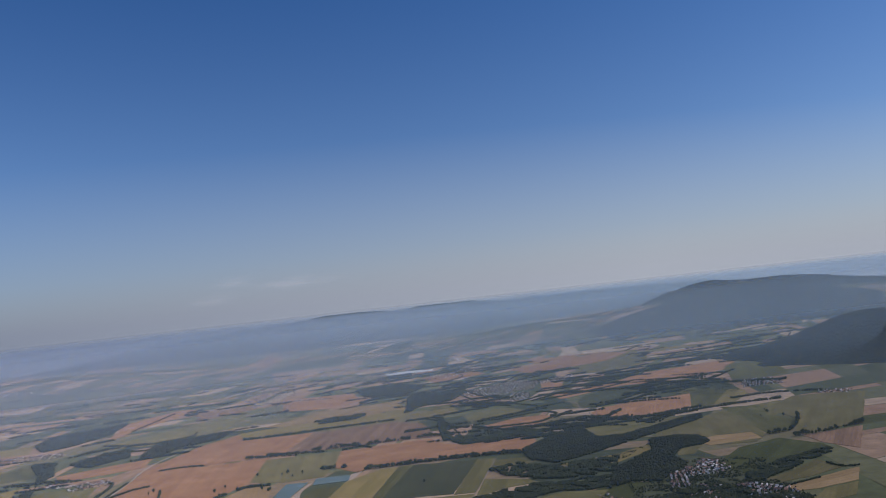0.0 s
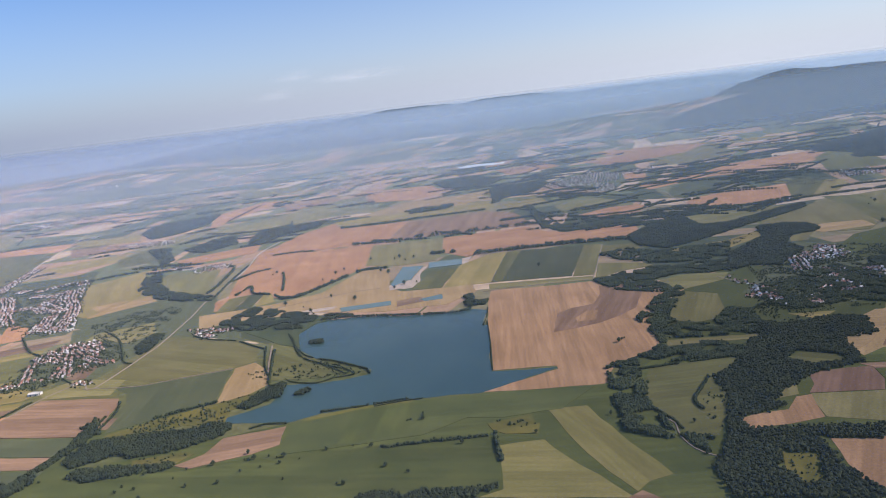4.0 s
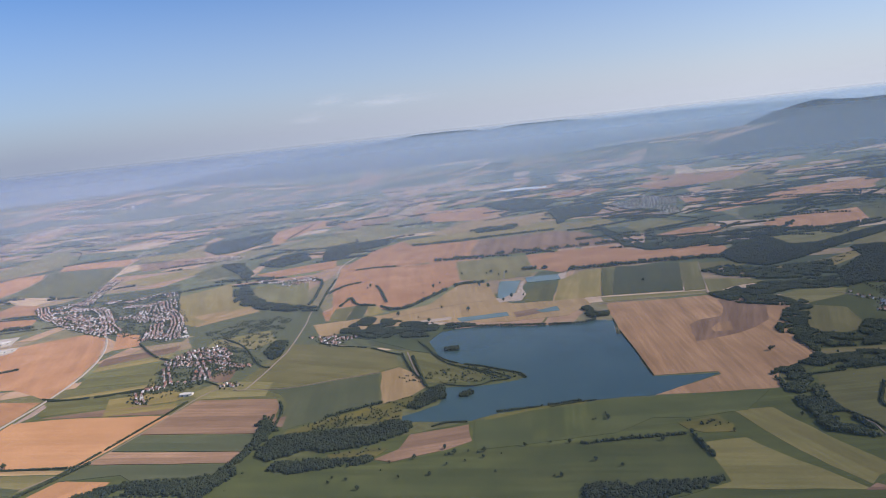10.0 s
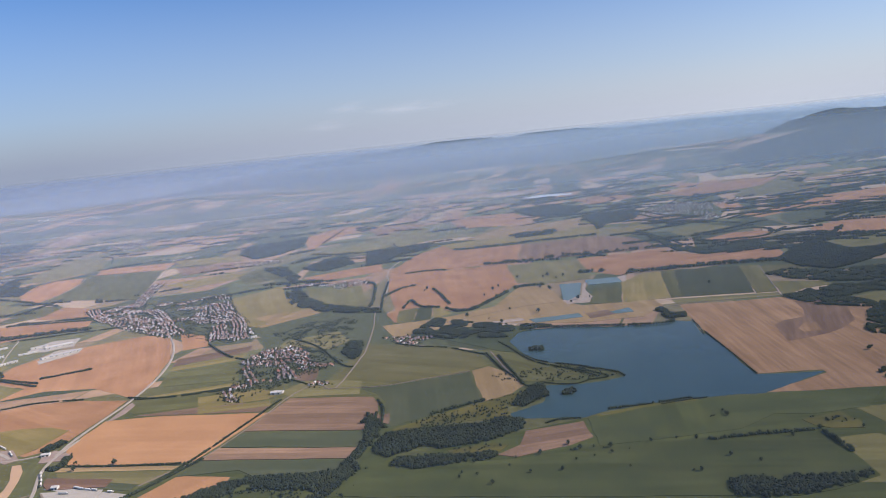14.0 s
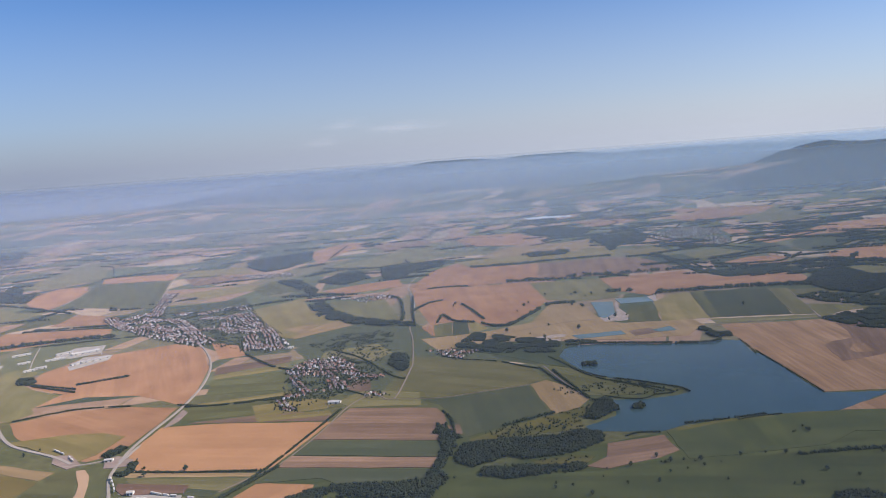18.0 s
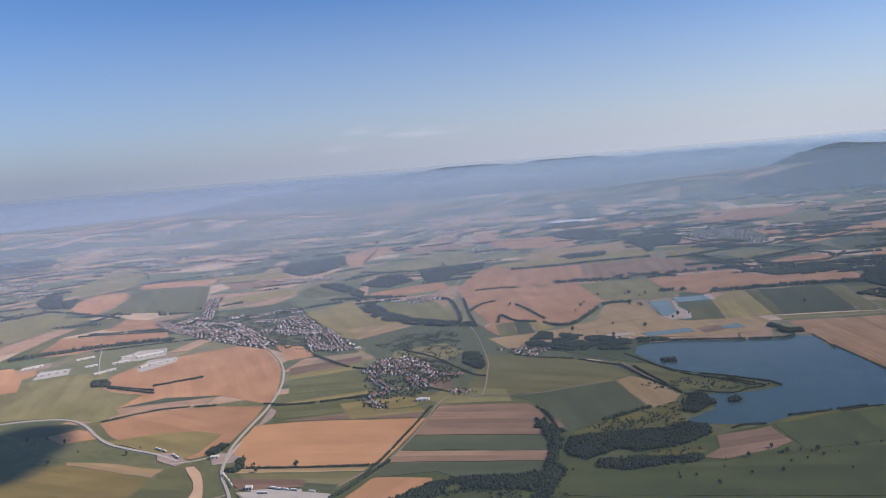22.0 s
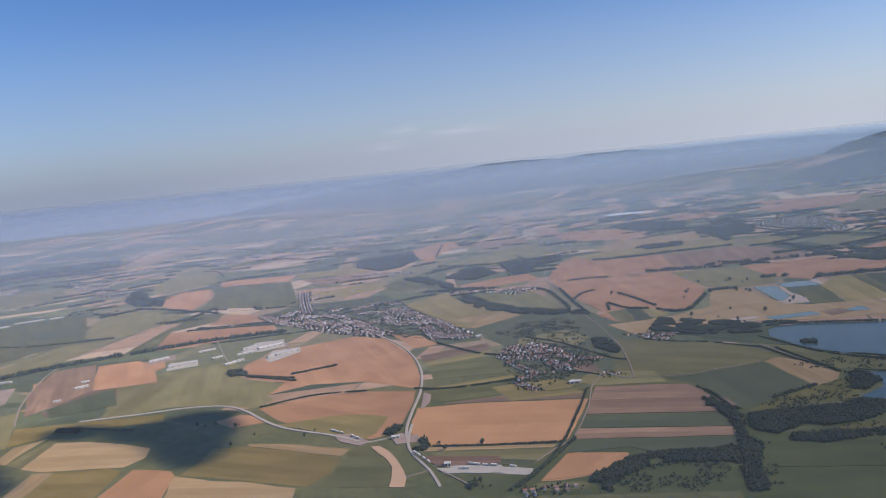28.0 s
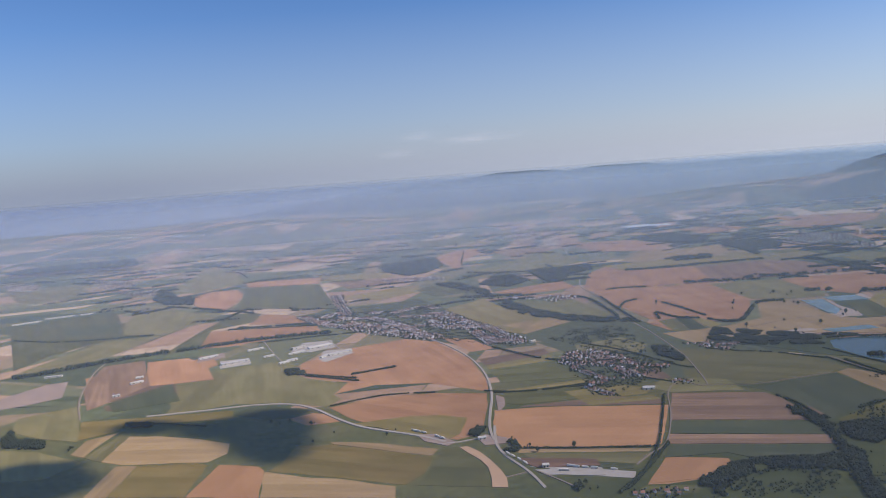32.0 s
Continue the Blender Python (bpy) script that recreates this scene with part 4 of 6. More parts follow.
field('pasture', (847, 1202), (894, 1293), (976, 1358), (1034, 1343), (1087, 1311), (918, 1075), (856, 1059), (800, 1052), (863, 1155), (870, 1216))
field('clover', (823, 1339), (881, 1306), (846, 1217), (860, 1190), (863, 1155), (809, 1082), (770, 1075), (804, 1241))
field('pasture', (643, 1187), (725, 1243), (801, 1296), (811, 1235), (767, 1078), (733, 1039), (681, 1054), (618, 1125))
field('barley', (664, 1090), (702, 1113), (760, 1105), (752, 1059), (673, 1055))
field('fallow', (803, 1044), (847, 1045), (903, 1053), (817, 934), (799, 985))
field('clover2', (638, 958), (697, 1020), (770, 1045), (795, 979), (792, 951), (728, 936), (664, 889), (641, 887), (632, 926))
field('pasture', (644, 854), (690, 873), (741, 909), (743, 889), (746, 861), (691, 841), (653, 834))
field('barley', (649, 817), (701, 835), (759, 852), (726, 805), (674, 794), (649, 795))
field('pasture', (645, 760), (677, 790), (722, 799), (692, 758), (655, 748))
field('fallow', (632, 722), (684, 746), (663, 717), (638, 713))
field('oats', (1256, 2990), (1478, 2946), (1578, 2724), (1443, 2632), (1207, 2576))
field('clover', (1265, 2091), (1215, 1854), (1156, 1678), (1055, 1620), (994, 1631), (1102, 1900))
field('barley', (536, 702), (596, 687), (575, 655), (541, 658), (509, 649), (483, 621), (456, 602), (460, 638), (476, 636), (501, 662), (508, 686))
field('pasture', (522, 644), (540, 657), (574, 654), (554, 624), (511, 635))
field('fallow', (506, 634), (552, 621), (537, 598), (486, 609))
field('clover2', (450, 587), (484, 605), (535, 595), (515, 566), (452, 581))
field('fallow', (448, 578), (513, 563), (507, 553), (454, 567))
field('clover2', (453, 565), (506, 552), (489, 525), (447, 539))
field('stubble2', (446, 537), (488, 524), (482, 516), (447, 525))
field('clover2', (446, 524), (481, 514), (471, 499), (444, 506))
field('stubble2', (443, 505), (470, 498), (460, 482), (440, 487))
field('clover2', (439, 485), (459, 481), (449, 466), (434, 471))
field('reeds', (-183, 943), (-131, 960), (-63, 944), (-7, 920), (-41, 897), (-55, 862), (-45, 808), (-71, 827), (-130, 900))
field('gravel', (43, 1052), (69, 1076), (89, 1059), (76, 1031), (45, 1023))
field('gravel', (-69, 968), (-25, 972), (-25, 958), (-64, 953))
field('ploughed', (58, 959), (90, 968), (93, 942), (59, 931))
field('oats', (-629, 716), (-573, 725), (-538, 721), (-512, 706), (-521, 662), (-534, 647), (-575, 678))
field('sand', (-523, 626), (-516, 627), (-506, 612), (-498, 591), (-491, 566), (-488, 550), (-489, 532), (-501, 535), (-500, 553), (-501, 575), (-507, 594), (-516, 611))
field('earth', (-506, 646), (-498, 654), (-479, 641), (-477, 628), (-490, 626), (-500, 626))
field('earth', (-562, 668), (-545, 666), (-525, 640), (-534, 632), (-555, 649))
field('fallow2', (-474, 590), (-411, 574), (-411, 560), (-461, 566), (-470, 577))
field('yard', (-464, 562), (-411, 556), (-411, 541), (-457, 550))
field('earth', (-477, 776), (-469, 765), (-470, 740), (-476, 724), (-480, 720))

water("lake", (-54, 870), (-62, 893), (-30, 908), (22, 905), (70, 883), (119, 875), (151, 880), (170, 867), (160, 812), (171, 798), (163, 750), (158, 699), (157, 662), (189, 655), (217, 652), (182, 633), (144, 614), (117, 618), (95, 618), (63, 610), (35, 613), (6, 612), (-18, 601), (-49, 608), (-77, 616), (-81, 627), (-59, 639), (-45, 648), (-40, 669), (-50, 694), (-5, 686), (24, 689), (41, 695), (43, 708), (14, 739), (-21, 763), (-43, 798), (-55, 842))
water("pond", (59, 1169), (92, 1162), (73, 1075), (49, 1046), (45, 1059))
water("pond", (102, 1182), (154, 1178), (153, 1138), (100, 1139))
water("pond", (-18, 960), (50, 965), (51, 943), (-13, 939))
water("pond", (88, 955), (118, 968), (118, 943), (95, 942))
road("dirt", 4, (-383, 556), (-366, 576), (-344, 601), (-318, 669), (-299, 737), (-281, 767), (-268, 768))
road("dirt", 5, (-267, 768), (-251, 754), (-234, 861), (-231, 899), (-231, 1014), (-235, 1099), (-227, 1231), (-240, 1434))
road("asphalt", 8, (-565, 1126), (-524, 1039), (-496, 955), (-482, 869), (-481, 785), (-488, 718), (-492, 671), (-491, 638))
road("asphalt", 11, (-870, 800), (-807, 805), (-753, 811), (-708, 803), (-676, 777), (-645, 735), (-615, 702), (-563, 667), (-535, 643))
road("dirt", 3, (-133, 989), (-25, 1037), (30, 1044))
road("dirt", 3, (-264, 755), (-204, 743), (-159, 752), (-108, 762))
road("asphalt", 5, (-718, 1333), (-753, 1516), (-844, 1917), (-1093, 2949))
road("dirt", 5, (-80, 828), (-69, 756), (-57, 701))
road("asphalt", 4, (-819, 1167), (-792, 1094), (-759, 1013))
road("asphalt", 3, (-713, 1146), (-703, 1117), (-685, 1071))
road("dirt", 4, (377, 1158), (355, 1084), (333, 1007), (317, 957), (317, 945))
road("dirt", 4, (171, 954), (239, 956), (314, 950))
road("dirt", 6, (607, 1652), (625, 1609), (614, 1538), (620, 1503), (607, 1433))
road("dirt", 3, (273, 522), (277, 513), (274, 493), (277, 473), (284, 462), (288, 459))
road("dirt", 6, (-948, 806), (-986, 884), (-1016, 968), (-1043, 1066), (-1051, 1185), (-1037, 1293), (-1002, 1403), (-977, 1527), (-986, 1647), (-1010, 1785), (-1045, 1880))
road("asphalt", 5, (-230, 1131), (-228, 1316), (-238, 1472), (-221, 1584), (-195, 1681))
road("dirt", 4, (454, 888), (467, 852), (483, 829))
road("asphalt", 8, (-487, 676), (-489, 648), (-489, 621), (-484, 598), (-475, 575), (-469, 559), (-464, 540), (-461, 526))
road("asphalt", 5, (-540, 638), (-525, 639), (-508, 644), (-492, 648))
road("dirt", 5, (-462, 559), (-448, 539), (-436, 520))
road("dirt", 4, (-488, 552), (-480, 555), (-471, 559))

# ---- hedges and woods ----
clearing((402, 607), (421, 621), (447, 602), (443, 585), (414, 584))
clearing((326, 455), (347, 447), (334, 416), (321, 412), (318, 435))
clearing((328, 691), (411, 675), (405, 662), (323, 671))
hedge(1.5, (-15, 915), (119, 873), (151, 880))
hedge(1.5, (-201, 665), (-200, 625), (-203, 595))
hedge(1.2, (-660, 783), (-605, 808), (-544, 805))
hedge(1.5, (-650, 914), (-595, 936))
hedge(1.2, (-712, 926), (-639, 881))
hedge(1.2, (-478, 614), (-420, 601), (-356, 591))
hedge(1.8, (-344, 596), (-375, 548), (-408, 507))
hedge(2.0, (-148, 646), (-99, 668))
hedge(1.6, (-73, 807), (-57, 701), (-51, 693))
hedge(0.7, (166, 819), (163, 746), (158, 664))
hedge(1.4, (6, 614), (36, 615), (81, 620))
hedge(1.2, (-478, 785), (-433, 782), (-367, 793))
hedge(1.2, (-488, 794), (-443, 781), (-373, 786))
hedge(1.0, (-65, 856), (-55, 827), (-46, 802), (-32, 774), (-14, 756))
hedge(1.3, (-14, 756), (4, 743), (21, 726), (37, 710), (42, 696))
hedge(1.0, (3, 735), (18, 714), (26, 698), (6, 696))
hedge(0.8, (-43, 711), (-35, 699), (-11, 687), (6, 695))
hedge(0.8, (-11, 740), (4, 722), (16, 705))
hedge(0.8, (171, 875), (167, 838), (160, 805))
hedge(0.9, (-212, 644), (-188, 625))
hedge(1.0, (-338, 985), (-297, 930), (-255, 839), (-240, 824))
hedge(1.3, (-461, 1004), (-406, 922), (-361, 891), (-313, 879), (-279, 843))
hedge(1.2, (-738, 957), (-715, 933), (-643, 894))
hedge(1.2, (-86, 823), (-80, 792), (-72, 754), (-57, 706))
hedge(1.2, (-67, 864), (-56, 833), (-47, 798), (-32, 764), (-10, 740), (9, 722))
hedge(1.0, (-307, 800), (-294, 785), (-279, 771))
hedge(0.9, (-195, 908), (-169, 885), (-131, 864), (-103, 834), (-87, 818))
wood((-51, 693), (-38, 696), (-41, 664), (-65, 641), (-74, 649))
wood((-37, 820), (-34, 827), (-20, 824), (-22, 814), (-31, 812))
wood((-25, 665), (-21, 671), (-12, 673), (-12, 666), (-22, 659))
wood((142, 937), (155, 948), (160, 907), (174, 911), (169, 891), (149, 890))
wood((-54, 692), (-43, 697), (-39, 670), (-41, 660), (-54, 663))
wood((-214, 646), (-192, 633), (-189, 625), (-202, 631))
wood((-741, 963), (-719, 956), (-718, 934), (-735, 939))
wood((-1006, 753), (-1011, 781), (-990, 749), (-952, 736), (-941, 713), (-987, 727))
wood((-882, 774), (-854, 767), (-850, 757), (-873, 761))
wood((-513, 658), (-502, 675), (-495, 668), (-507, 651))
wood((-481, 619), (-475, 637), (-471, 617), (-473, 604), (-484, 607))
wood((-439, 523), (-435, 529), (-433, 520), (-437, 516))
wood((-747, 963), (-737, 968), (-716, 951), (-717, 935), (-739, 949))
scrub(0.06, (-182, 623), (-148, 643), (-101, 663), (-55, 687), (-52, 667), (-79, 645), (-78, 617), (-116, 622), (-167, 609))
scrub(0.06, (-380, 1032), (-298, 1066), (-256, 1064), (-263, 910), (-298, 901), (-336, 946))
scrub(0.09, (-384, 881), (-368, 944), (-309, 938), (-254, 853), (-281, 814), (-306, 789), (-352, 738), (-374, 755))
scrub(0.07, (-797, 1390), (-732, 1391), (-766, 1672), (-710, 1392), (-620, 1373), (-534, 1387), (-415, 1032), (-425, 997), (-489, 1047), (-596, 1114), (-683, 1219), (-779, 1305))
wood((259, 637), (281, 622), (275, 579), (269, 546), (273, 519), (268, 492), (255, 500), (240, 510), (244, 537), (250, 587))
wood((275, 495), (298, 479), (296, 463), (283, 465))
wood((321, 762), (359, 825), (398, 865), (401, 844), (369, 796), (349, 756), (353, 732), (381, 716), (417, 762), (433, 744), (425, 707), (401, 671), (360, 675), (380, 646), (376, 624), (319, 630), (270, 633), (261, 639), (302, 659), (321, 677))
wood((425, 707), (442, 690), (494, 696), (516, 686), (499, 640), (466, 636), (454, 581), (408, 571), (394, 563), (373, 547), (356, 530), (359, 518), (331, 511), (321, 505), (321, 489), (354, 484), (406, 475), (395, 457), (357, 467), (352, 426), (358, 397), (354, 391), (277, 409), (279, 445), (294, 464), (315, 511), (330, 549), (333, 587), (366, 613), (398, 663))
wood((356, 1084), (402, 1103), (439, 1057), (539, 1062), (505, 979), (438, 982), (385, 1013))
wood((314, 942), (355, 959), (396, 970), (463, 967), (505, 960), (476, 907), (418, 924), (376, 905), (388, 876), (391, 844), (357, 863), (329, 886))
wood((507, 1275), (554, 1325), (552, 1209), (597, 1204), (713, 1271), (765, 1297), (754, 1262), (687, 1217), (586, 1154), (513, 1103), (452, 1074), (423, 1117), (425, 1191), (469, 1244))
wood((618, 1146), (662, 1145), (685, 1121), (685, 1088), (666, 1067), (631, 1063), (601, 1019), (603, 976), (570, 939), (539, 905), (511, 921), (476, 907), (512, 994), (564, 1044), (593, 1071))
wood((324, 1675), (337, 1634), (326, 1457), (344, 1385), (372, 1337), (419, 1360), (460, 1398), (496, 1304), (519, 1279), (481, 1252), (440, 1322), (395, 1300), (345, 1306), (315, 1368))
wood((483, 829), (509, 829), (558, 861), (592, 873), (609, 804), (562, 728), (551, 756), (494, 727), (468, 732), (460, 777))
wood((-678, 2014), (-692, 2159), (-589, 2229), (-538, 2283), (-514, 2059), (-557, 1929), (-606, 1885))
wood((-541, 1688), (-487, 1670), (-429, 1520), (-421, 1440), (-462, 1539))
wood((-439, 1625), (-404, 1722), (-353, 1739), (-324, 1636), (-379, 1565))
wood((-306, 1789), (-221, 1804), (-151, 1833), (-163, 1731), (-228, 1687), (-259, 1585), (-291, 1598))
wood((-420, 1355), (-401, 1377), (-362, 1260), (-320, 1195), (-277, 1153), (-229, 1122), (-272, 1115), (-333, 1159), (-388, 1228))
wood((63, 1834), (165, 1852), (158, 1786), (57, 1772))
wood((276, 2055), (352, 2108), (437, 2061), (382, 1911), (296, 1858), (256, 1769), (270, 1870))
wood((123, 2432), (246, 2503), (343, 2312), (262, 2156), (155, 2239))
wood((-261, 893), (-255, 938), (-241, 932), (-236, 869), (-244, 855))
wood((-198, 578), (-187, 609), (-148, 612), (-109, 608), (-84, 617), (-69, 607), (-76, 587), (-110, 571), (-137, 568), (-156, 577), (-183, 560))
wood((-175, 556), (-137, 550), (-97, 548), (-99, 539), (-141, 536), (-158, 533), (-181, 546))
wood((52, 464), (78, 463), (76, 451), (91, 459), (120, 456), (145, 455), (121, 445), (97, 438), (78, 437), (48, 444))
wood((-143, 1017), (-63, 950), (7, 914), (-66, 907), (-53, 880), (-130, 905), (-176, 952))
wood((-345, 487), (-331, 527), (-310, 543), (-294, 548), (-224, 542), (-235, 517), (-292, 530), (-320, 514), (-336, 495))
wood((-209, 665), (-198, 642), (-194, 611), (-211, 559), (-205, 545), (-229, 494), (-234, 465), (-248, 467), (-235, 506), (-216, 560), (-206, 599))
wood((-2110, 2808), (-1955, 2889), (-1729, 2931), (-1600, 2635), (-1777, 2646), (-2073, 2631))
wood((-1238, 1800), (-1276, 1960), (-1221, 1891), (-1168, 1781), (-1144, 1812), (-1094, 1663), (-1162, 1689))
wood((-344, 519), (-331, 525), (-339, 506), (-349, 504))
wood((641, 887), (728, 936), (787, 955), (777, 934), (710, 894), (644, 854), (621, 850))
wood((629, 806), (651, 769), (623, 716), (573, 711), (537, 739), (504, 731), (516, 770), (545, 756))
hedge(2.6, (915, 2023), (1014, 2073), (1155, 2133), (1334, 2190))
hedge(1.8, (500, 1711), (599, 1783), (684, 1789))
hedge(1.6, (414, 2003), (445, 1769), (494, 1684))
hedge(1.6, (414, 2349), (452, 1958), (500, 1833))
hedge(1.8, (417, 1687), (489, 1722), (544, 1631))
hedge(1.6, (765, 1587), (841, 1592), (910, 1633))
hedge(2.5, (598, 1392), (655, 1347), (736, 1342), (800, 1346), (878, 1353), (947, 1351))
hedge(2.2, (546, 1303), (591, 1314), (651, 1312))
hedge(2.2, (592, 1861), (666, 1870), (794, 1905), (909, 1970))
hedge(3.0, (670, 1529), (782, 1628), (848, 1635), (903, 1671), (998, 1610), (1079, 1564))
hedge(2.0, (387, 1437), (456, 1425), (512, 1430), (551, 1487))
hedge(2.0, (443, 1518), (532, 1542), (556, 1501))
hedge(1.6, (281, 622), (316, 624), (377, 627))
hedge(1.2, (268, 546), (277, 521), (279, 503))
hedge(1.6, (330, 588), (315, 566), (303, 546), (304, 530))
hedge(2.0, (421, 729), (451, 758), (471, 738))
hedge(2.7, (-96, 1673), (-31, 1671), (47, 1677), (113, 1683), (232, 1688))
hedge(3.6, (178, 1200), (235, 1199), (300, 1197), (370, 1186), (425, 1172))
hedge(3.4, (106, 1244), (144, 1238))
hedge(2.5, (-115, 1054), (-88, 1052), (-53, 1106), (-8, 1175), (34, 1176))
hedge(1.6, (-201, 1423), (-167, 1429), (-123, 1421))
hedge(2.2, (-314, 1158), (-273, 1123), (-227, 1098))
hedge(1.6, (-227, 1098), (-230, 1217), (-230, 1345))
hedge(2.0, (64, 531), (97, 531), (118, 530), (148, 529))
hedge(2.2, (148, 532), (148, 505), (149, 488))
hedge(1.2, (-51, 597), (-38, 602), (-21, 599))
hedge(0.9, (49, 611), (70, 615), (93, 617))
hedge(1.4, (-202, 700), (-195, 674), (-194, 635))
hedge(1.0, (75, 570), (84, 576))
hedge(1.5, (291, 1658), (338, 1556), (347, 1399), (359, 1309))
hedge(1.8, (570, 1712), (665, 1747), (756, 1795), (843, 1856))
hedge(1.6, (390, 2362), (475, 2489), (469, 2637))
hedge(1.8, (-454, 1856), (-331, 1788), (-237, 1847))
hedge(1.5, (-461, 2077), (-439, 2408))
hedge(3.4, (-1152, 1039), (-1119, 1053), (-1083, 1080), (-1049, 1099), (-992, 1129), (-913, 1158), (-846, 1182), (-775, 1198), (-718, 1197))
hedge(1.6, (-898, 1305), (-837, 1305), (-770, 1302))
hedge(2.0, (-1148, 1652), (-1049, 1582), (-909, 1469))
hedge(1.4, (-1340, 1364), (-1206, 1307), (-1053, 1309))
hedge(1.6, (-1211, 2342), (-1151, 2288), (-1083, 2124))
hedge(1.8, (-247, 1897), (-226, 1758), (-169, 1839), (-144, 1820))
hedge(1.2, (-884, 779), (-842, 767), (-786, 745))
hedge(1.3, (-656, 1190), (-744, 1178), (-828, 1163))
hedge(1.1, (-910, 1301), (-757, 1281))
hedge(1.8, (-228, 1216), (-203, 1271), (-178, 1289))
hedge(1.8, (-193, 1109), (-182, 1157), (-165, 1108), (-132, 1084), (-111, 1048))
hedge(1.6, (-147, 1241), (-137, 1202), (-121, 1107))
hedge(2.0, (-269, 1367), (-253, 1330), (-246, 1202), (-248, 1147))
hedge(1.3, (-305, 731), (-331, 655), (-354, 593), (-381, 540), (-401, 512))
hedge(2.2, (882, 1413), (967, 1420), (1046, 1380))
hedge(1.8, (740, 884), (746, 861), (762, 857))
hedge(1.6, (649, 817), (698, 831))
scrub(0.09, (515, 964), (587, 992), (619, 900), (654, 848), (656, 767), (624, 737), (531, 763), (471, 793))
scrub(0.03, (811, 1600), (937, 1707), (1024, 1663), (924, 1470), (853, 1496))
scrub(0.10, (539, 905), (593, 942), (647, 987), (697, 945), (552, 711), (508, 720), (450, 696), (433, 723), (459, 802), (504, 832))
scrub(0.03, (315, 566), (330, 549), (306, 495), (300, 516))
scrub(0.05, (327, 455), (346, 446), (334, 417), (322, 413), (319, 434))
scrub(0.06, (435, 1059), (545, 1076), (617, 1125), (525, 1027))
scrub(0.05, (148, 552), (179, 559), (180, 535), (154, 533))
scrub(0.07, (-366, 1024), (-336, 1081), (-269, 1091), (-250, 1014), (-332, 980))
scrub(0.06, (-136, 562), (-96, 567), (-87, 561), (-132, 549))
scrub(0.12, (-328, 516), (-293, 528), (-237, 517), (-269, 472), (-350, 488))
scrub(0.05, (-219, 548), (-197, 543), (-221, 473), (-241, 466), (-231, 505))
scrub(0.03, (-159, 635), (-82, 648), (-53, 670), (-88, 620), (-158, 607))
scrub(0.06, (-87, 739), (7, 753), (45, 701), (-24, 699), (-76, 717))

# ---- lone trees ----
def tree_kind(seed, tall):
    """A broadleaf tree: tapered trunk with three limbs and a crown of uneven leaf clumps."""
    rnd = random.Random(seed)
    root = new("tree")
    bm = bmesh.new()
    bmesh.ops.create_cone(bm, cap_ends=True, segments=7, radius1=0.09 * tall, radius2=0.04 * tall, depth=0.5 * tall, matrix=Matrix.Translation((0, 0, 0.25 * tall)))
    for k in range(3):
        a = k * 2.1 + rnd.uniform(-0.3, 0.3)
        m = Matrix.Translation((0, 0, 0.4 * tall)) @ Matrix.Rotation(a, 4, "Z") @ Matrix.Rotation(0.7, 4, "Y") @ Matrix.Translation((0, 0, 0.15 * tall))
        bmesh.ops.create_cone(bm, cap_ends=True, segments=5, radius1=0.035 * tall, radius2=0.015 * tall, depth=0.3 * tall, matrix=m)
    me = bpy.data.meshes.new("trunk")
    bm.to_mesh(me)
    bm.free()
    me.materials.append(BARK)
    part("trunk", me, root)
    items = []
    for _ in range(26):
        a, h = rnd.uniform(0, 6.28), rnd.uniform(0.3, 0.95)
        w = tall * 0.36 * math.sin(math.pi * min(1, max(0.12, (h - 0.18) / 0.9))) * rnd.uniform(0.45, 1.0)
        items.append((math.cos(a) * w, math.sin(a) * w, h * tall, tall * rnd.uniform(0.09, 0.17), rnd.uniform(0.8, 1.1)))
    part("crown", clumps("crown", items, LEAF), root, "dense dark green crown")
    return root


TREES = [tree_kind(s, h) for s, h in ((1, 2.7), (2, 2.1), (3, 3.2), (4, 1.8))]
for i, root in enumerate(TREES):
    root.matrix_world = pose(-40 + 14 * i, 520 + 3 * i, 0.3)
    tagged(root, "solitary dark green broadleaf tree on open grassland", "tree", "single trees")


def lone(kind, *pts):
    rnd = random.Random(int(pts[0][0] + pts[0][1]))
    for x, y in pts:
        copy_thing(TREES[kind % 4], pose(x, y, 0.3, 0, 0, rnd.uniform(0, 360)) @ Matrix.Scale(rnd.uniform(1.1, 1.5) if y < 900 else rnd.uniform(1.6, 2.2), 4))
        kind += 1


def tree_row(gap, *pts):
    rnd = random.Random(int(pts[0][0] * 2 + pts[0][1]))
    for p in smooth_line(pts, gap):
        if rnd.random() > 0.14:
            ob = copy_thing(TREES[rnd.randrange(4)], pose(p.x + rnd.gauss(0, 0.5), p.y + rnd.gauss(0, 0.5), 0.2, 0, 0, rnd.uniform(0, 360)) @ Matrix.Scale(rnd.uniform(2.2, 2.9) if p.y > 900 else 1.0, 4))
            tagged(ob, "roadside tree in a row between two fields", "tree", "trees in the rows")


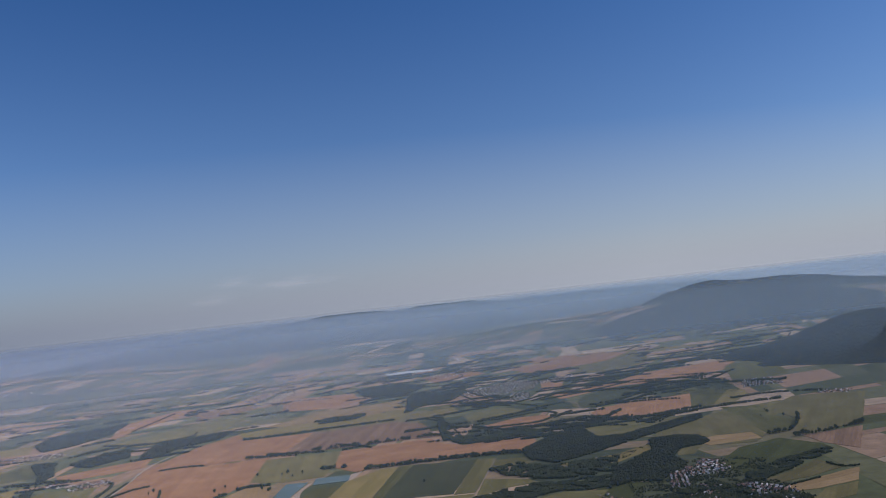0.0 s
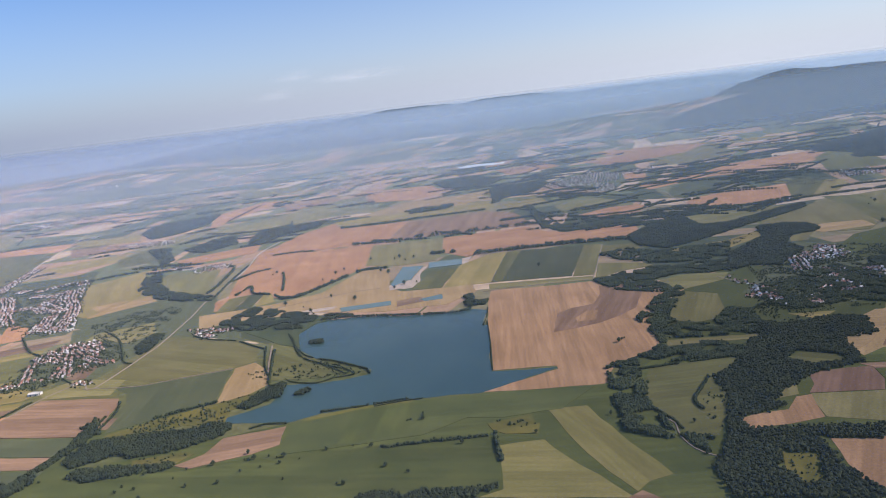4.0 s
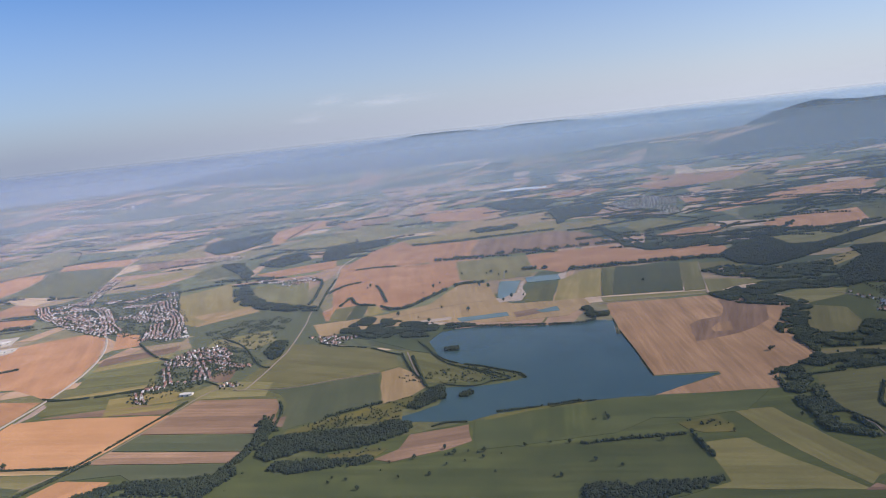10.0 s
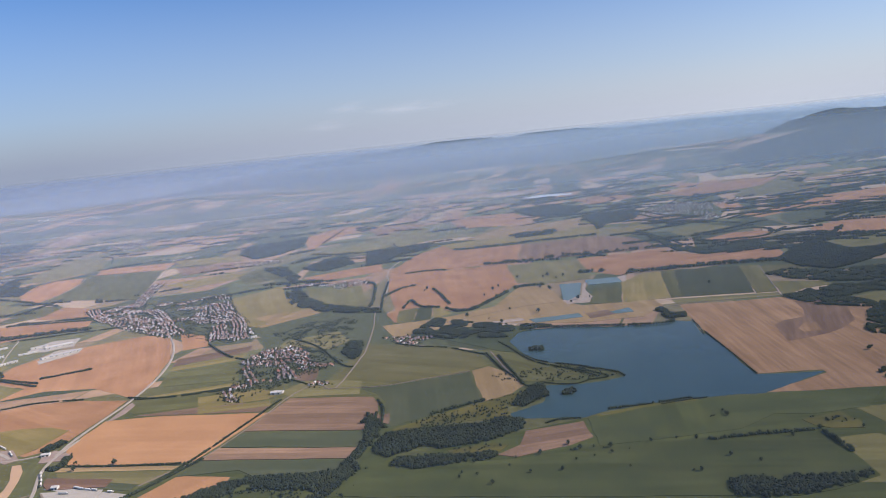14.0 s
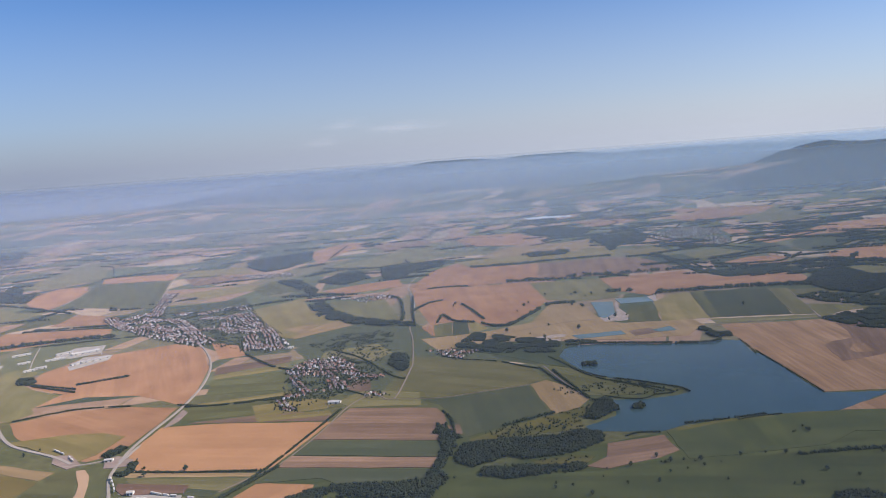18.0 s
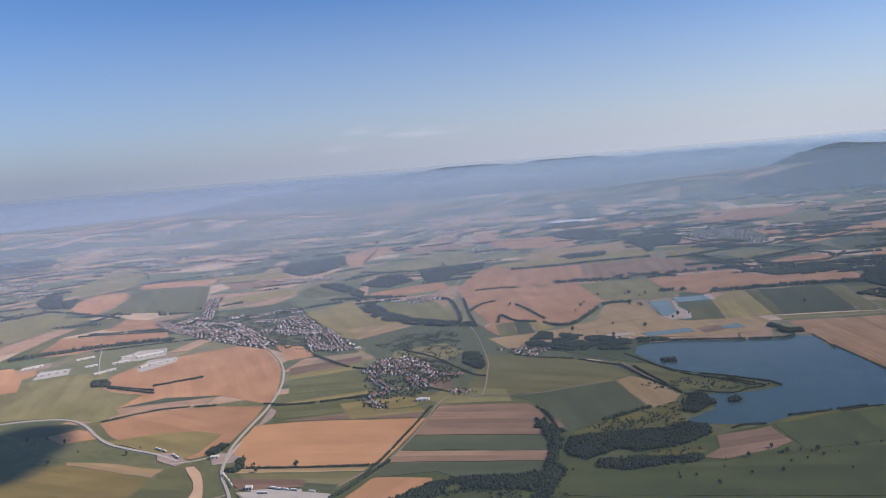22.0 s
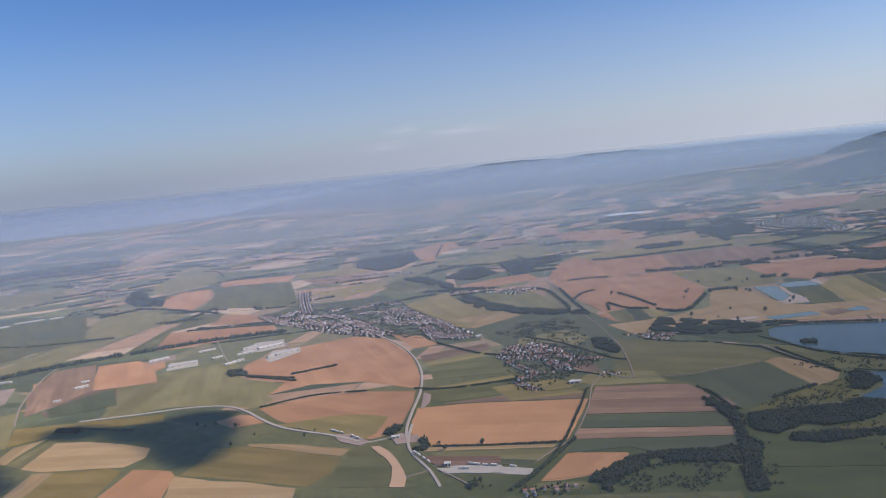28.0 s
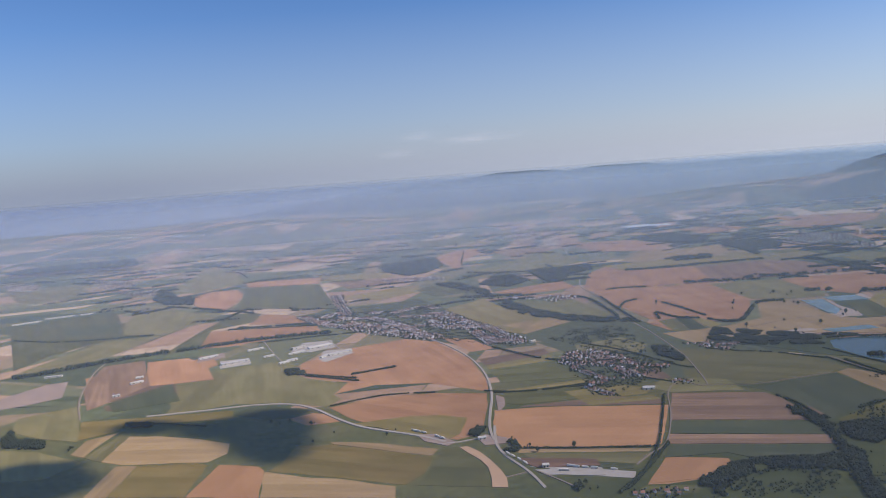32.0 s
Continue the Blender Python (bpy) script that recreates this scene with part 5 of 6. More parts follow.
lone(0, (-116, 534), (-38, 537), (-11, 536), (-41, 538))
lone(1, (-37, 1026), (-99, 1010), (-126, 518), (-105, 495), (-84, 534), (-65, 537))
lone(3, (-463, 616), (-424, 606), (-434, 531), (-430, 526), (-423, 517), (-439, 520), (-429, 515), (-456, 601))
lone(1, (-461, 616), (-423, 607), (-583, 686), (-591, 672))
lone(2, (-910, 706), (-910, 702), (-671, 723), (-644, 691), (-696, 738))
lone(0, (94, 577), (94, 583), (94, 573), (35, 484), (40, 482), (-76, 507), (-34, 538), (-23, 539), (21, 538), (41, 539), (55, 535), (-16, 535), (-41, 549))
lone(1, (-161, 1229), (-157, 1241), (-65, 1141), (-49, 1178), (-38, 1201), (-1, 994), (-70, 985), (-55, 956), (43, 1243), (51, 1249), (62, 1221), (76, 1235), (1, 1262), (261, 1060), (166, 1187))
lone(2, (284, 698), (291, 705), (123, 522), (84, 488), (68, 501), (-90, 522), (-128, 510), (-115, 512), (-53, 506), (-5, 500))
lone(3, (284, 700), (288, 702), (346, 795), (353, 797), (307, 627), (237, 540), (178, 525), (359, 518), (297, 624), (290, 511))
lone(4, (-716, 739), (-706, 733), (-672, 724), (-669, 727), (-908, 699), (-908, 707), (-661, 668))
lone(5, (52, 1032), (65, 1048), (83, 1053), (25, 1155), (38, 1150), (38, 1135))
lone(6, (854, 1231), (834, 1214), (860, 1190), (864, 1258))
tree_row(3.6, (-43, 1423), (14, 1421))
tree_row(3.6, (27, 1419), (51, 1424))
tree_row(3.4, (73, 1424), (163, 1419))
tree_row(3.4, (174, 1419), (257, 1420))
tree_row(3.4, (270, 1418), (314, 1417))
tree_row(4.5, (793, 1042), (837, 1043), (913, 1068))
tree_row(4.5, (771, 1074), (809, 1082), (851, 1133), (876, 1176))


# ---- houses ----
def gabled(w, d, eaves, ridge, over=0.3, thick=0.16):
    """Walls with gables, and a roof of two slopes with overhang, as two lists each of corners and faces."""
    x, y = w / 2, d / 2
    wall = ([(-x, -y, 0), (x, -y, 0), (x, y, 0), (-x, y, 0), (-x, -y, eaves), (x, -y, eaves), (x, y, eaves), (-x, y, eaves), (-x, 0, ridge - 0.1), (x, 0, ridge - 0.1)],
            [(0, 1, 5, 4), (2, 3, 7, 6), (1, 2, 6, 9, 5), (3, 0, 4, 8, 7), (4, 5, 9, 8), (6, 7, 8, 9)])
    k = (ridge - eaves) / y
    a, b = x + over, y + over
    low = eaves - over * k
    rv = []
    for z in (0.0, thick):
        rv += [(-a, -b, low + z), (a, -b, low + z), (a, 0, ridge + z), (-a, 0, ridge + z), (-a, b, low + z), (a, b, low + z)]
    roof = (rv, [(6, 7, 8, 9), (9, 8, 11, 10), (1, 0, 3, 2), (2, 3, 4, 5), (0, 1, 7, 6), (5, 4, 10, 11), (1, 2, 8, 7), (2, 5, 11, 8), (3, 0, 6, 9), (4, 3, 9, 10)])
    return wall, roof


def house_kind(w, d, eaves, ridge, chimney=True):
    root = new("house")
    wall, roof = gabled(w, d, eaves, ridge)
    part("wall", from_lists("wall", *wall, WALLS), root)
    part("roof", from_lists("roof", *roof, ROOFS), root)
    if chimney:
        bm = bmesh.new()
        bmesh.ops.create_cube(bm, size=1, matrix=Matrix.Translation((w * 0.2, d * 0.1, ridge)) @ Matrix.Diagonal((0.3, 0.3, 0.9, 1)))
        bmesh.ops.create_cube(bm, size=1, matrix=Matrix.Translation((w * 0.2, d * 0.1, ridge + 0.52)) @ Matrix.Diagonal((0.45, 0.45, 0.1, 1)))
        me = bpy.data.meshes.new("chimney")
        bm.to_mesh(me)
        bm.free()
        me.materials.append(ROOFS)
        part("chimney", me, root)
    return root


HOUSES = [house_kind(2.7, 2.1, 1.5, 2.4), house_kind(2.3, 2.2, 1.8, 2.6), house_kind(3.2, 1.9, 1.4, 2.2, False)]
for i, root in enumerate(HOUSES):
    root.matrix_world = pose(-330 - 9 * i, 800 + 3 * i, 0.1, 0, 0, 20)
    tagged(root, ("pale rendered village house with a tiled gable roof", "tall pale village house with a steep roof", "long low village house with a gable roof")[i], "house", "village houses")
SPOTS = []


def along(gap, pts, back=3.0, more=0.0):
    rnd = random.Random(int(pts[0][0] * 11 + pts[0][1]))
    line = smooth_line(pts, gap)
    for i in range(len(line) - 1):
        d = (line[i + 1] - line[i]).normalized()
        for side in (-1, 1):
            if rnd.random() < 0.14:
                continue
            q = line[i] + Vector((-d.y, d.x)) * side * (back + rnd.uniform(-0.4, 1.6)) + d * rnd.uniform(-0.8, 0.8)
            turn = math.degrees(math.atan2(d.y, d.x)) + rnd.choice((0, 0, 90)) + rnd.uniform(-6, 6)
            SPOTS.append((q.x, q.y))
            yield q.x, q.y, turn, rnd
            if rnd.random() < more:
                q = q + Vector((-d.y, d.x)) * side * rnd.uniform(4.2, 6.5) + d * rnd.uniform(-1.5, 1.5)
                SPOTS.append((q.x, q.y))
                yield q.x, q.y, turn + rnd.uniform(-15, 15), rnd


def street(gap, *pts):
    for x, y, turn, rnd in along(gap, pts, 2.4):
        copy_thing(HOUSES[rnd.randrange(3)], pose(x, y, 0.1, 0, 0, turn))


def put_house(vs, fs, ms, x, y, turn, rnd):
    w, d = rnd.uniform(2.0, 3.2), rnd.uniform(1.7, 2.3)
    ground = land(x, y)
    if ground > 0.5:
        w, d = w * 1.5, d * 1.5
    c, s = math.cos(radians(turn)), math.sin(radians(turn))
    for n, (v, f) in enumerate(gabled(w, d, rnd.uniform(1.4, 2.0), rnd.uniform(2.2, 2.8))):
        b = len(vs)
        vs += [(x + p[0] * c - p[1] * s, y + p[0] * s + p[1] * c, p[2] + 0.1 + ground) for p in v]
        fs += [tuple(b + k for k in q) for q in f]
        ms += [n] * len(f)


def far_street(gap, *pts):
    """Houses too far to tell apart, walls and roofs in one mesh."""
    vs, fs, ms = [], [], []
    for x, y, turn, rnd in along(gap, pts, 2.4, 0.9):
        put_house(vs, fs, ms, x, y, turn, rnd)
    ob = new("village_houses", from_lists("village_houses", vs, fs, [WALLS_FAR, ROOFS_FAR]))
    ob.data.polygons.foreach_set("material_index", ms)
    return tagged(ob, "distant village houses with pale walls and tiled roofs", "houses", "", "stuff")


def settlement(gap, *pts):
    """A thick cluster of houses filling the outline, too far to tell apart."""
    rnd = random.Random(int(pts[0][0] * 7 + pts[0][1]))
    xs, ys = [p[0] for p in pts], [p[1] for p in pts]
    a, b = pts[0], pts[1]
    turn = math.degrees(math.atan2(b[1] - a[1], b[0] - a[0]))
    taken, vs, fs, ms = [q for q in SPOTS if min(xs) - 9 < q[0] < max(xs) + 9 and min(ys) - 9 < q[1] < max(ys) + 9], [], [], []
    for _ in range(int((max(xs) - min(xs)) * (max(ys) - min(ys)) / gap ** 2 * 5)):
        x, y = rnd.uniform(min(xs), max(xs)), rnd.uniform(min(ys), max(ys))
        if not inside(x, y, pts) or any(math.dist((x, y), q) < gap for q in taken):
            continue
        taken.append((x, y))
        SPOTS.append((x, y))
        put_house(vs, fs, ms, x, y, turn + rnd.choice((0, 90)) + rnd.uniform(-12, 12), rnd)
    if not vs:
        return
    ob = new("village_houses", from_lists("village_houses", vs, fs, [WALLS_FAR, ROOFS_FAR]))
    ob.data.polygons.foreach_set("material_index", ms)
    return tagged(ob, "distant village houses with pale walls among gardens", "houses", "", "stuff")


def blocks(gap, *pts):
    """Pale slab-shaped apartment blocks of the far town, with a flat roof and a stair tower each."""
    vs, fs = [], []
    for x, y, turn, rnd in along(gap, pts, 9.0):
        c, s, z = math.cos(radians(turn)), math.sin(radians(turn)), land(x, y) - 1
        w, d, h = rnd.uniform(9, 15), rnd.uniform(4, 6), rnd.uniform(7, 14)
        for x0, x1, y0, y1, z1 in ((-w / 2, w / 2, -d / 2, d / 2, h), (-1.2, 1.2, -1.2, 1.2, h + 1.6)):
            b = len(vs)
            vs += [(x + px * c - py * s, y + px * s + py * c, z + pz) for pz in (0, z1) for px, py in ((x0, y0), (x1, y0), (x1, y1), (x0, y1))]
            fs += [tuple(b + k for k in q) for q in ((0, 1, 5, 4), (1, 2, 6, 5), (2, 3, 7, 6), (3, 0, 4, 7), (4, 5, 6, 7))]
    tagged(new("apartment_blocks", from_lists("apartment_blocks", vs, fs, WALLS_FAR)), "white apartment blocks of the far town", "buildings", "", "stuff")


WALLS_FAR = by_random("far_render", [(0.90, 0.86, 0.80), (0.88, 0.84, 0.78), (0.82, 0.72, 0.62), (0.90, 0.88, 0.85)], 0.8, True)
ROOFS_FAR = by_random("far_tile", [(0.42, 0.22, 0.15), (0.30, 0.19, 0.15), (0.55, 0.34, 0.25), (0.86, 0.82, 0.78), (0.34, 0.20, 0.15), (0.24, 0.18, 0.16), (0.46, 0.27, 0.19), (0.80, 0.74, 0.68)], 0.8, True)
street(7, (-206, 939), (-187, 921), (-170, 909))
street(6.5, (-398, 499), (-376, 501), (-356, 499))
street(4.6, (451, 792), (463, 791), (480, 759), (506, 746))
street(4.6, (477, 753), (518, 775), (540, 794))
street(4.6, (468, 774), (489, 766), (506, 739))
street(4.6, (577, 828), (558, 805), (554, 768))
street(4.6, (615, 787), (624, 769))
street(4.6, (571, 760), (596, 751))
street(4.6, (545, 824), (561, 823))
street(4.2, (-377, 872), (-366, 840), (-347, 795))
street(4.2, (-375, 782), (-365, 756), (-355, 742))
street(4.2, (-369, 791), (-348, 787))
street(4.2, (-371, 930), (-352, 924), (-337, 911), (-316, 926))
street(4.2, (-343, 894), (-328, 856), (-313, 824), (-305, 804))
street(4.2, (-333, 891), (-315, 872), (-294, 853), (-274, 840), (-264, 844))
street(4.2, (-327, 839), (-318, 801))
street(4.2, (-326, 902), (-308, 883), (-298, 862))
street(4.2, (-307, 840), (-293, 836))
street(4.2, (-282, 776), (-269, 772), (-262, 766))
street(4.2, (-185, 934), (-165, 918), (-146, 920))
street(4.2, (-193, 913), (-168, 895))
far_street(6, (-393, 1414), (-336, 1377))
far_street(6, (-305, 1394), (-285, 1370))
far_street(6, (-667, 1830), (-605, 1830), (-525, 1804))
far_street(9, (-1295, 2720), (-1217, 2757))
far_street(9, (-1323, 2676), (-1228, 2575), (-1149, 2486))
far_street(9, (-1396, 1990), (-1334, 1985), (-1279, 1983))
far_street(4.6, (565, 827), (583, 828))
far_street(4.6, (593, 941), (619, 947), (630, 920))
far_street(4.6, (621, 974), (637, 954))
far_street(4.6, (569, 924), (551, 868))
far_street(4.6, (616, 845), (627, 823), (647, 805))
far_street(4.6, (572, 856), (593, 858))
far_street(5, (-792, 1376), (-760, 1317), (-719, 1261), (-696, 1240))
far_street(5, (-750, 1344), (-726, 1388), (-707, 1355))
far_street(5, (-761, 1628), (-729, 1465), (-705, 1360))
far_street(5, (-758, 1305), (-718, 1311), (-655, 1306), (-594, 1200), (-551, 1106))
far_street(5, (-663, 1366), (-640, 1354))
far_street(5, (-617, 1342), (-598, 1361), (-556, 1387), (-536, 1351))
far_street(5, (-603, 1301), (-561, 1285), (-542, 1313))
far_street(5, (-537, 1311), (-509, 1242), (-480, 1192), (-453, 1132))
far_street(5, (-453, 1132), (-445, 1107), (-431, 1051), (-420, 1016))
far_street(5, (-481, 1123), (-456, 1051), (-432, 1029))
far_street(5, (-645, 1225), (-606, 1220), (-587, 1174))
far_street(5, (-585, 1196), (-547, 1201), (-508, 1159), (-462, 1159))
far_street(5, (-629, 1171), (-600, 1158))
far_street(5, (-588, 1122), (-561, 1118))
far_street(5, (-691, 1272), (-655, 1230), (-623, 1200))
far_street(5, (-549, 1252), (-538, 1206))
far_street(5, (-472, 1078), (-457, 1025))
far_street(5, (-723, 1341), (-676, 1306))
far_street(5, (-508, 1182), (-480, 1145))
far_street(8, (-1574, 2605), (-1462, 2567))
far_street(8, (-307, 1396), (-284, 1389))
far_street(8, (-870, 2043), (-829, 2087))
far_street(14, (-154, 2372), (-63, 2366), (60, 2288))
far_street(14, (-196, 2487), (-119, 2521))
far_street(14, (52, 2798), (178, 2763), (250, 2664))
far_street(14, (459, 3147), (557, 3153))
far_street(14, (608, 2958), (674, 2950))
far_street(16, (-1701, 3420), (-1509, 3466), (-1282, 3504), (-1075, 3433))
settlement(10, (-1991, 2802), (-1889, 2909), (-1831, 2807), (-1892, 2653))
settlement(9, (413, 2035), (504, 2106), (584, 2206), (648, 2097), (598, 1935), (549, 1944), (515, 1886), (418, 1963))
settlement(9, (541, 1920), (578, 1877), (550, 1760), (495, 1738))
settlement(9, (658, 2103), (765, 2148), (739, 2074), (639, 2028))
settlement(5, (462, 818), (485, 827), (481, 772), (510, 757), (496, 735), (465, 750))
settlement(5, (567, 934), (617, 946), (615, 910), (568, 905))
settlement(5, (561, 832), (591, 829), (558, 756), (540, 765))
settlement(6, (601, 823), (652, 799), (637, 765), (610, 772), (595, 799))
settlement(7, (1011, 1637), (1084, 1624), (1053, 1526), (968, 1532))
settlement(9, (1040, 1387), (1090, 1360), (1066, 1325), (1023, 1344))
settlement(6, (593, 942), (642, 950), (624, 905), (582, 906))
settlement(10, (468, 887), (483, 829), (466, 819), (458, 871))
settlement(9, (-1681, 2418), (-1457, 2255), (-1396, 2047), (-1548, 2189))
settlement(9, (-1373, 1973), (-1296, 1991), (-1255, 1871), (-1333, 1894))
settlement(8, (-1609, 2641), (-1524, 2633), (-1476, 2504), (-1544, 2518))
settlement(9, (-1312, 2692), (-1203, 2804), (-1135, 2560), (-1201, 2473))
settlement(8, (-1952, 2420), (-1820, 2383), (-1753, 2224), (-1850, 2243))
settlement(9, (-352, 1396), (-282, 1403), (-261, 1362), (-321, 1329))
settlement(10, (-647, 1821), (-537, 1838), (-504, 1762), (-599, 1749))
settlement(16, (-990, 3544), (-672, 3605), (-647, 3525), (-957, 3457))
settlement(16, (-306, 2989), (-145, 3058), (-82, 2542), (-176, 2323), (-262, 2595))
settlement(15, (-140, 2287), (-68, 2334), (-43, 2044), (-91, 1994), (-155, 2104))
settlement(15, (17, 2994), (227, 3007), (215, 2722), (43, 2664))
settlement(14, (522, 2877), (663, 2990), (621, 2708), (499, 2592))
settlement(14, (354, 2661), (665, 3017), (661, 2770), (417, 2518))
settlement(6.5, (-545, 1078), (-640, 1160), (-720, 1250), (-690, 1290), (-600, 1210), (-530, 1110))
settlement(7, (-560, 1290), (-520, 1330), (-490, 1236), (-405, 1038), (-420, 1015), (-470, 1100), (-520, 1200))
settlement(5, (-388, 893), (-368, 940), (-331, 945), (-300, 892), (-330, 860), (-372, 870))
blocks(26, (-1012, 3567), (-972, 3581))
blocks(30, (-900, 3582), (-784, 3577), (-640, 3567))
blocks(34, (-582, 3499), (-449, 3518))
blocks(34, (-1765, 3505), (-1556, 3518), (-1351, 3551))
blocks(34, (-2024, 3536), (-1921, 3521))


def gardens():
    rnd = random.Random(8)
    items = []
    for x, y in SPOTS:
        for _ in range(6):
            if rnd.random() < 0.85:
                r = rnd.uniform(0.5, 1.05)
                items.append((x + rnd.uniform(-7, 7), y + rnd.uniform(-9, 9), r + 0.3 + land(x, y), r, rnd.uniform(0.9, 1.3)))
    tagged(new("garden_trees", clumps("garden_trees", items, LEAF_DARK)), "small green garden trees between the village houses", "trees", "", "stuff")


gardens()


# ---- works and yards ----
def hall(wide, a, b):
    """A long low industrial hall from a to b, with doors along its side."""
    a, b = Vector(a), Vector(b)
    length = (b - a).length
    root = new("industrial_hall")
    wall, roof = gabled(length, wide, 2.1, 2.8, 0.3, 0.2)
    part("wall", from_lists("wall", *wall, WHITE), root)
    part("roof", from_lists("roof", *roof, METAL_ROOF), root, "pale metal roof")
    n = max(2, int(length / 9))
    for k in range(n):
        bm = bmesh.new()
        bmesh.ops.create_cube(bm, size=1, matrix=Matrix.Translation((-length / 2 + length * (k + 0.5) / n, -wide / 2 - 0.03, 0.8)) @ Matrix.Diagonal((1.4, 0.12, 1.5, 1)))
        me = bpy.data.meshes.new("door")
        bm.to_mesh(me)
        bm.free()
        me.materials.append(DARK)
        part("door", me, root, "dark roller door")
    mid = (a + b) / 2
    root.matrix_world = pose(mid.x, mid.y, 0.3, 0, 0, math.degrees(math.atan2(b.y - a.y, b.x - a.x)))
    return tagged(root, "long white industrial hall with a pale metal roof", "building", "halls of the works")


hall(6, (-320, 755), (-309, 755))
hall(5, (-1446, 1554), (-1398, 1581))
hall(5, (-1402, 1607), (-1349, 1630))
hall(4, (-1335, 1629), (-1312, 1640))
hall(9, (-850, 1026), (-815, 1045))
hall(4, (-896, 1073), (-873, 1091))
hall(4, (-831, 1106), (-810, 1120))
hall(5, (-795, 1053), (-782, 1062))
hall(5, (-762, 1004), (-751, 1013))
hall(7, (-752, 1017), (-741, 1025))
hall(6, (-761, 1096), (-743, 1111))
hall(10, (-735, 1089), (-703, 1109))
hall(3, (-759, 1059), (-737, 1071))
hall(5, (-706, 1021), (-698, 1038))
hall(9, (-697, 1034), (-667, 1057))
hall(6, (-951, 955), (-937, 964))
hall(5, (-955, 984), (-947, 989))
hall(4, (-949, 895), (-941, 899))
hall(4, (-1104, 1030), (-1081, 1034))
hall(4, (-505, 642), (-498, 643))
hall(4, (-457, 567), (-452, 567))
hall(5, (-406, 1017), (-399, 1022))
hall(4, (-317, 758), (-307, 755))


def box(sx, sy, sz, x, y, z, mat, name):
    bm = bmesh.new()
    bmesh.ops.create_cube(bm, size=1, matrix=Matrix.Translation((x, y, z)) @ Matrix.Diagonal((sx, sy, sz, 1)))
    bmesh.ops.bevel(bm, geom=bm.edges[:], offset=0.06, segments=1, affect="EDGES")
    me = bpy.data.meshes.new(name)
    bm.to_mesh(me)
    bm.free()
    me.materials.append(mat)
    return me


def lorry_kind():
    root = new("lorry")
    part("trailer", box(4.6, 1.15, 1.3, -0.6, 0, 1.15, WHITE, "trailer"), root, "white box trailer")
    part("cab", box(0.9, 1.1, 1.15, 2.3, 0, 0.98, WHITE, "cab"), root)
    part("windscreen", box(0.06, 0.9, 0.4, 2.76, 0, 1.25, DARK, "windscreen"), root)
    part("chassis", box(5.2, 0.7, 0.2, 0, 0, 0.42, DARK, "chassis"), root)
    bm = bmesh.new()
    bmesh.ops.create_cone(bm, cap_ends=True, segments=10, radius1=0.24, radius2=0.24, depth=0.2, matrix=Matrix.Rotation(math.pi / 2, 4, "X"))
    me = bpy.data.meshes.new("wheel")
    bm.to_mesh(me)
    bm.free()
    me.materials.append(RUBBER)
    for x in (-2.3, -1.7, 1.6, 2.3):
        for y in (-0.48, 0.48):
            part("wheel", me, root).location = (x, y, 0.24)
    return root


LORRY = lorry_kind()
LORRY_AT = [False]


def lorries(gap, high, *pts):
    rnd = random.Random(int(pts[0][0]))
    line = smooth_line(pts, gap)
    for i in range(len(line) - 1):
        if rnd.random() < 0.3:
            continue
        d = line[i + 1] - line[i]
        on_yard = [h for h, o in TOPS if inside(line[i].x, line[i].y, o)]
        m = pose(line[i].x, line[i].y, high or max(on_yard, default=0.05), 0, 0, math.degrees(math.atan2(d.y, d.x)))
        if not LORRY_AT[0]:
            LORRY.matrix_world, LORRY_AT[0] = m, True
            tagged(LORRY, "white box lorry standing on pale paving", "lorry", "lorries at the junction")
        else:
            copy_thing(LORRY, m)


lorries(6, 0, (-435, 563), (-417, 555), (-397, 548))
lorries(6, 0, (-449, 556), (-443, 555), (-438, 554))
lorries(6, 0, (-565, 679), (-551, 667))
lorries(6, 0, (-546, 662), (-534, 647))
lorries(6, 1.2, (-482, 598), (-474, 583), (-467, 568))
lorries(6, 1.2, (-465, 558), (-462, 548))


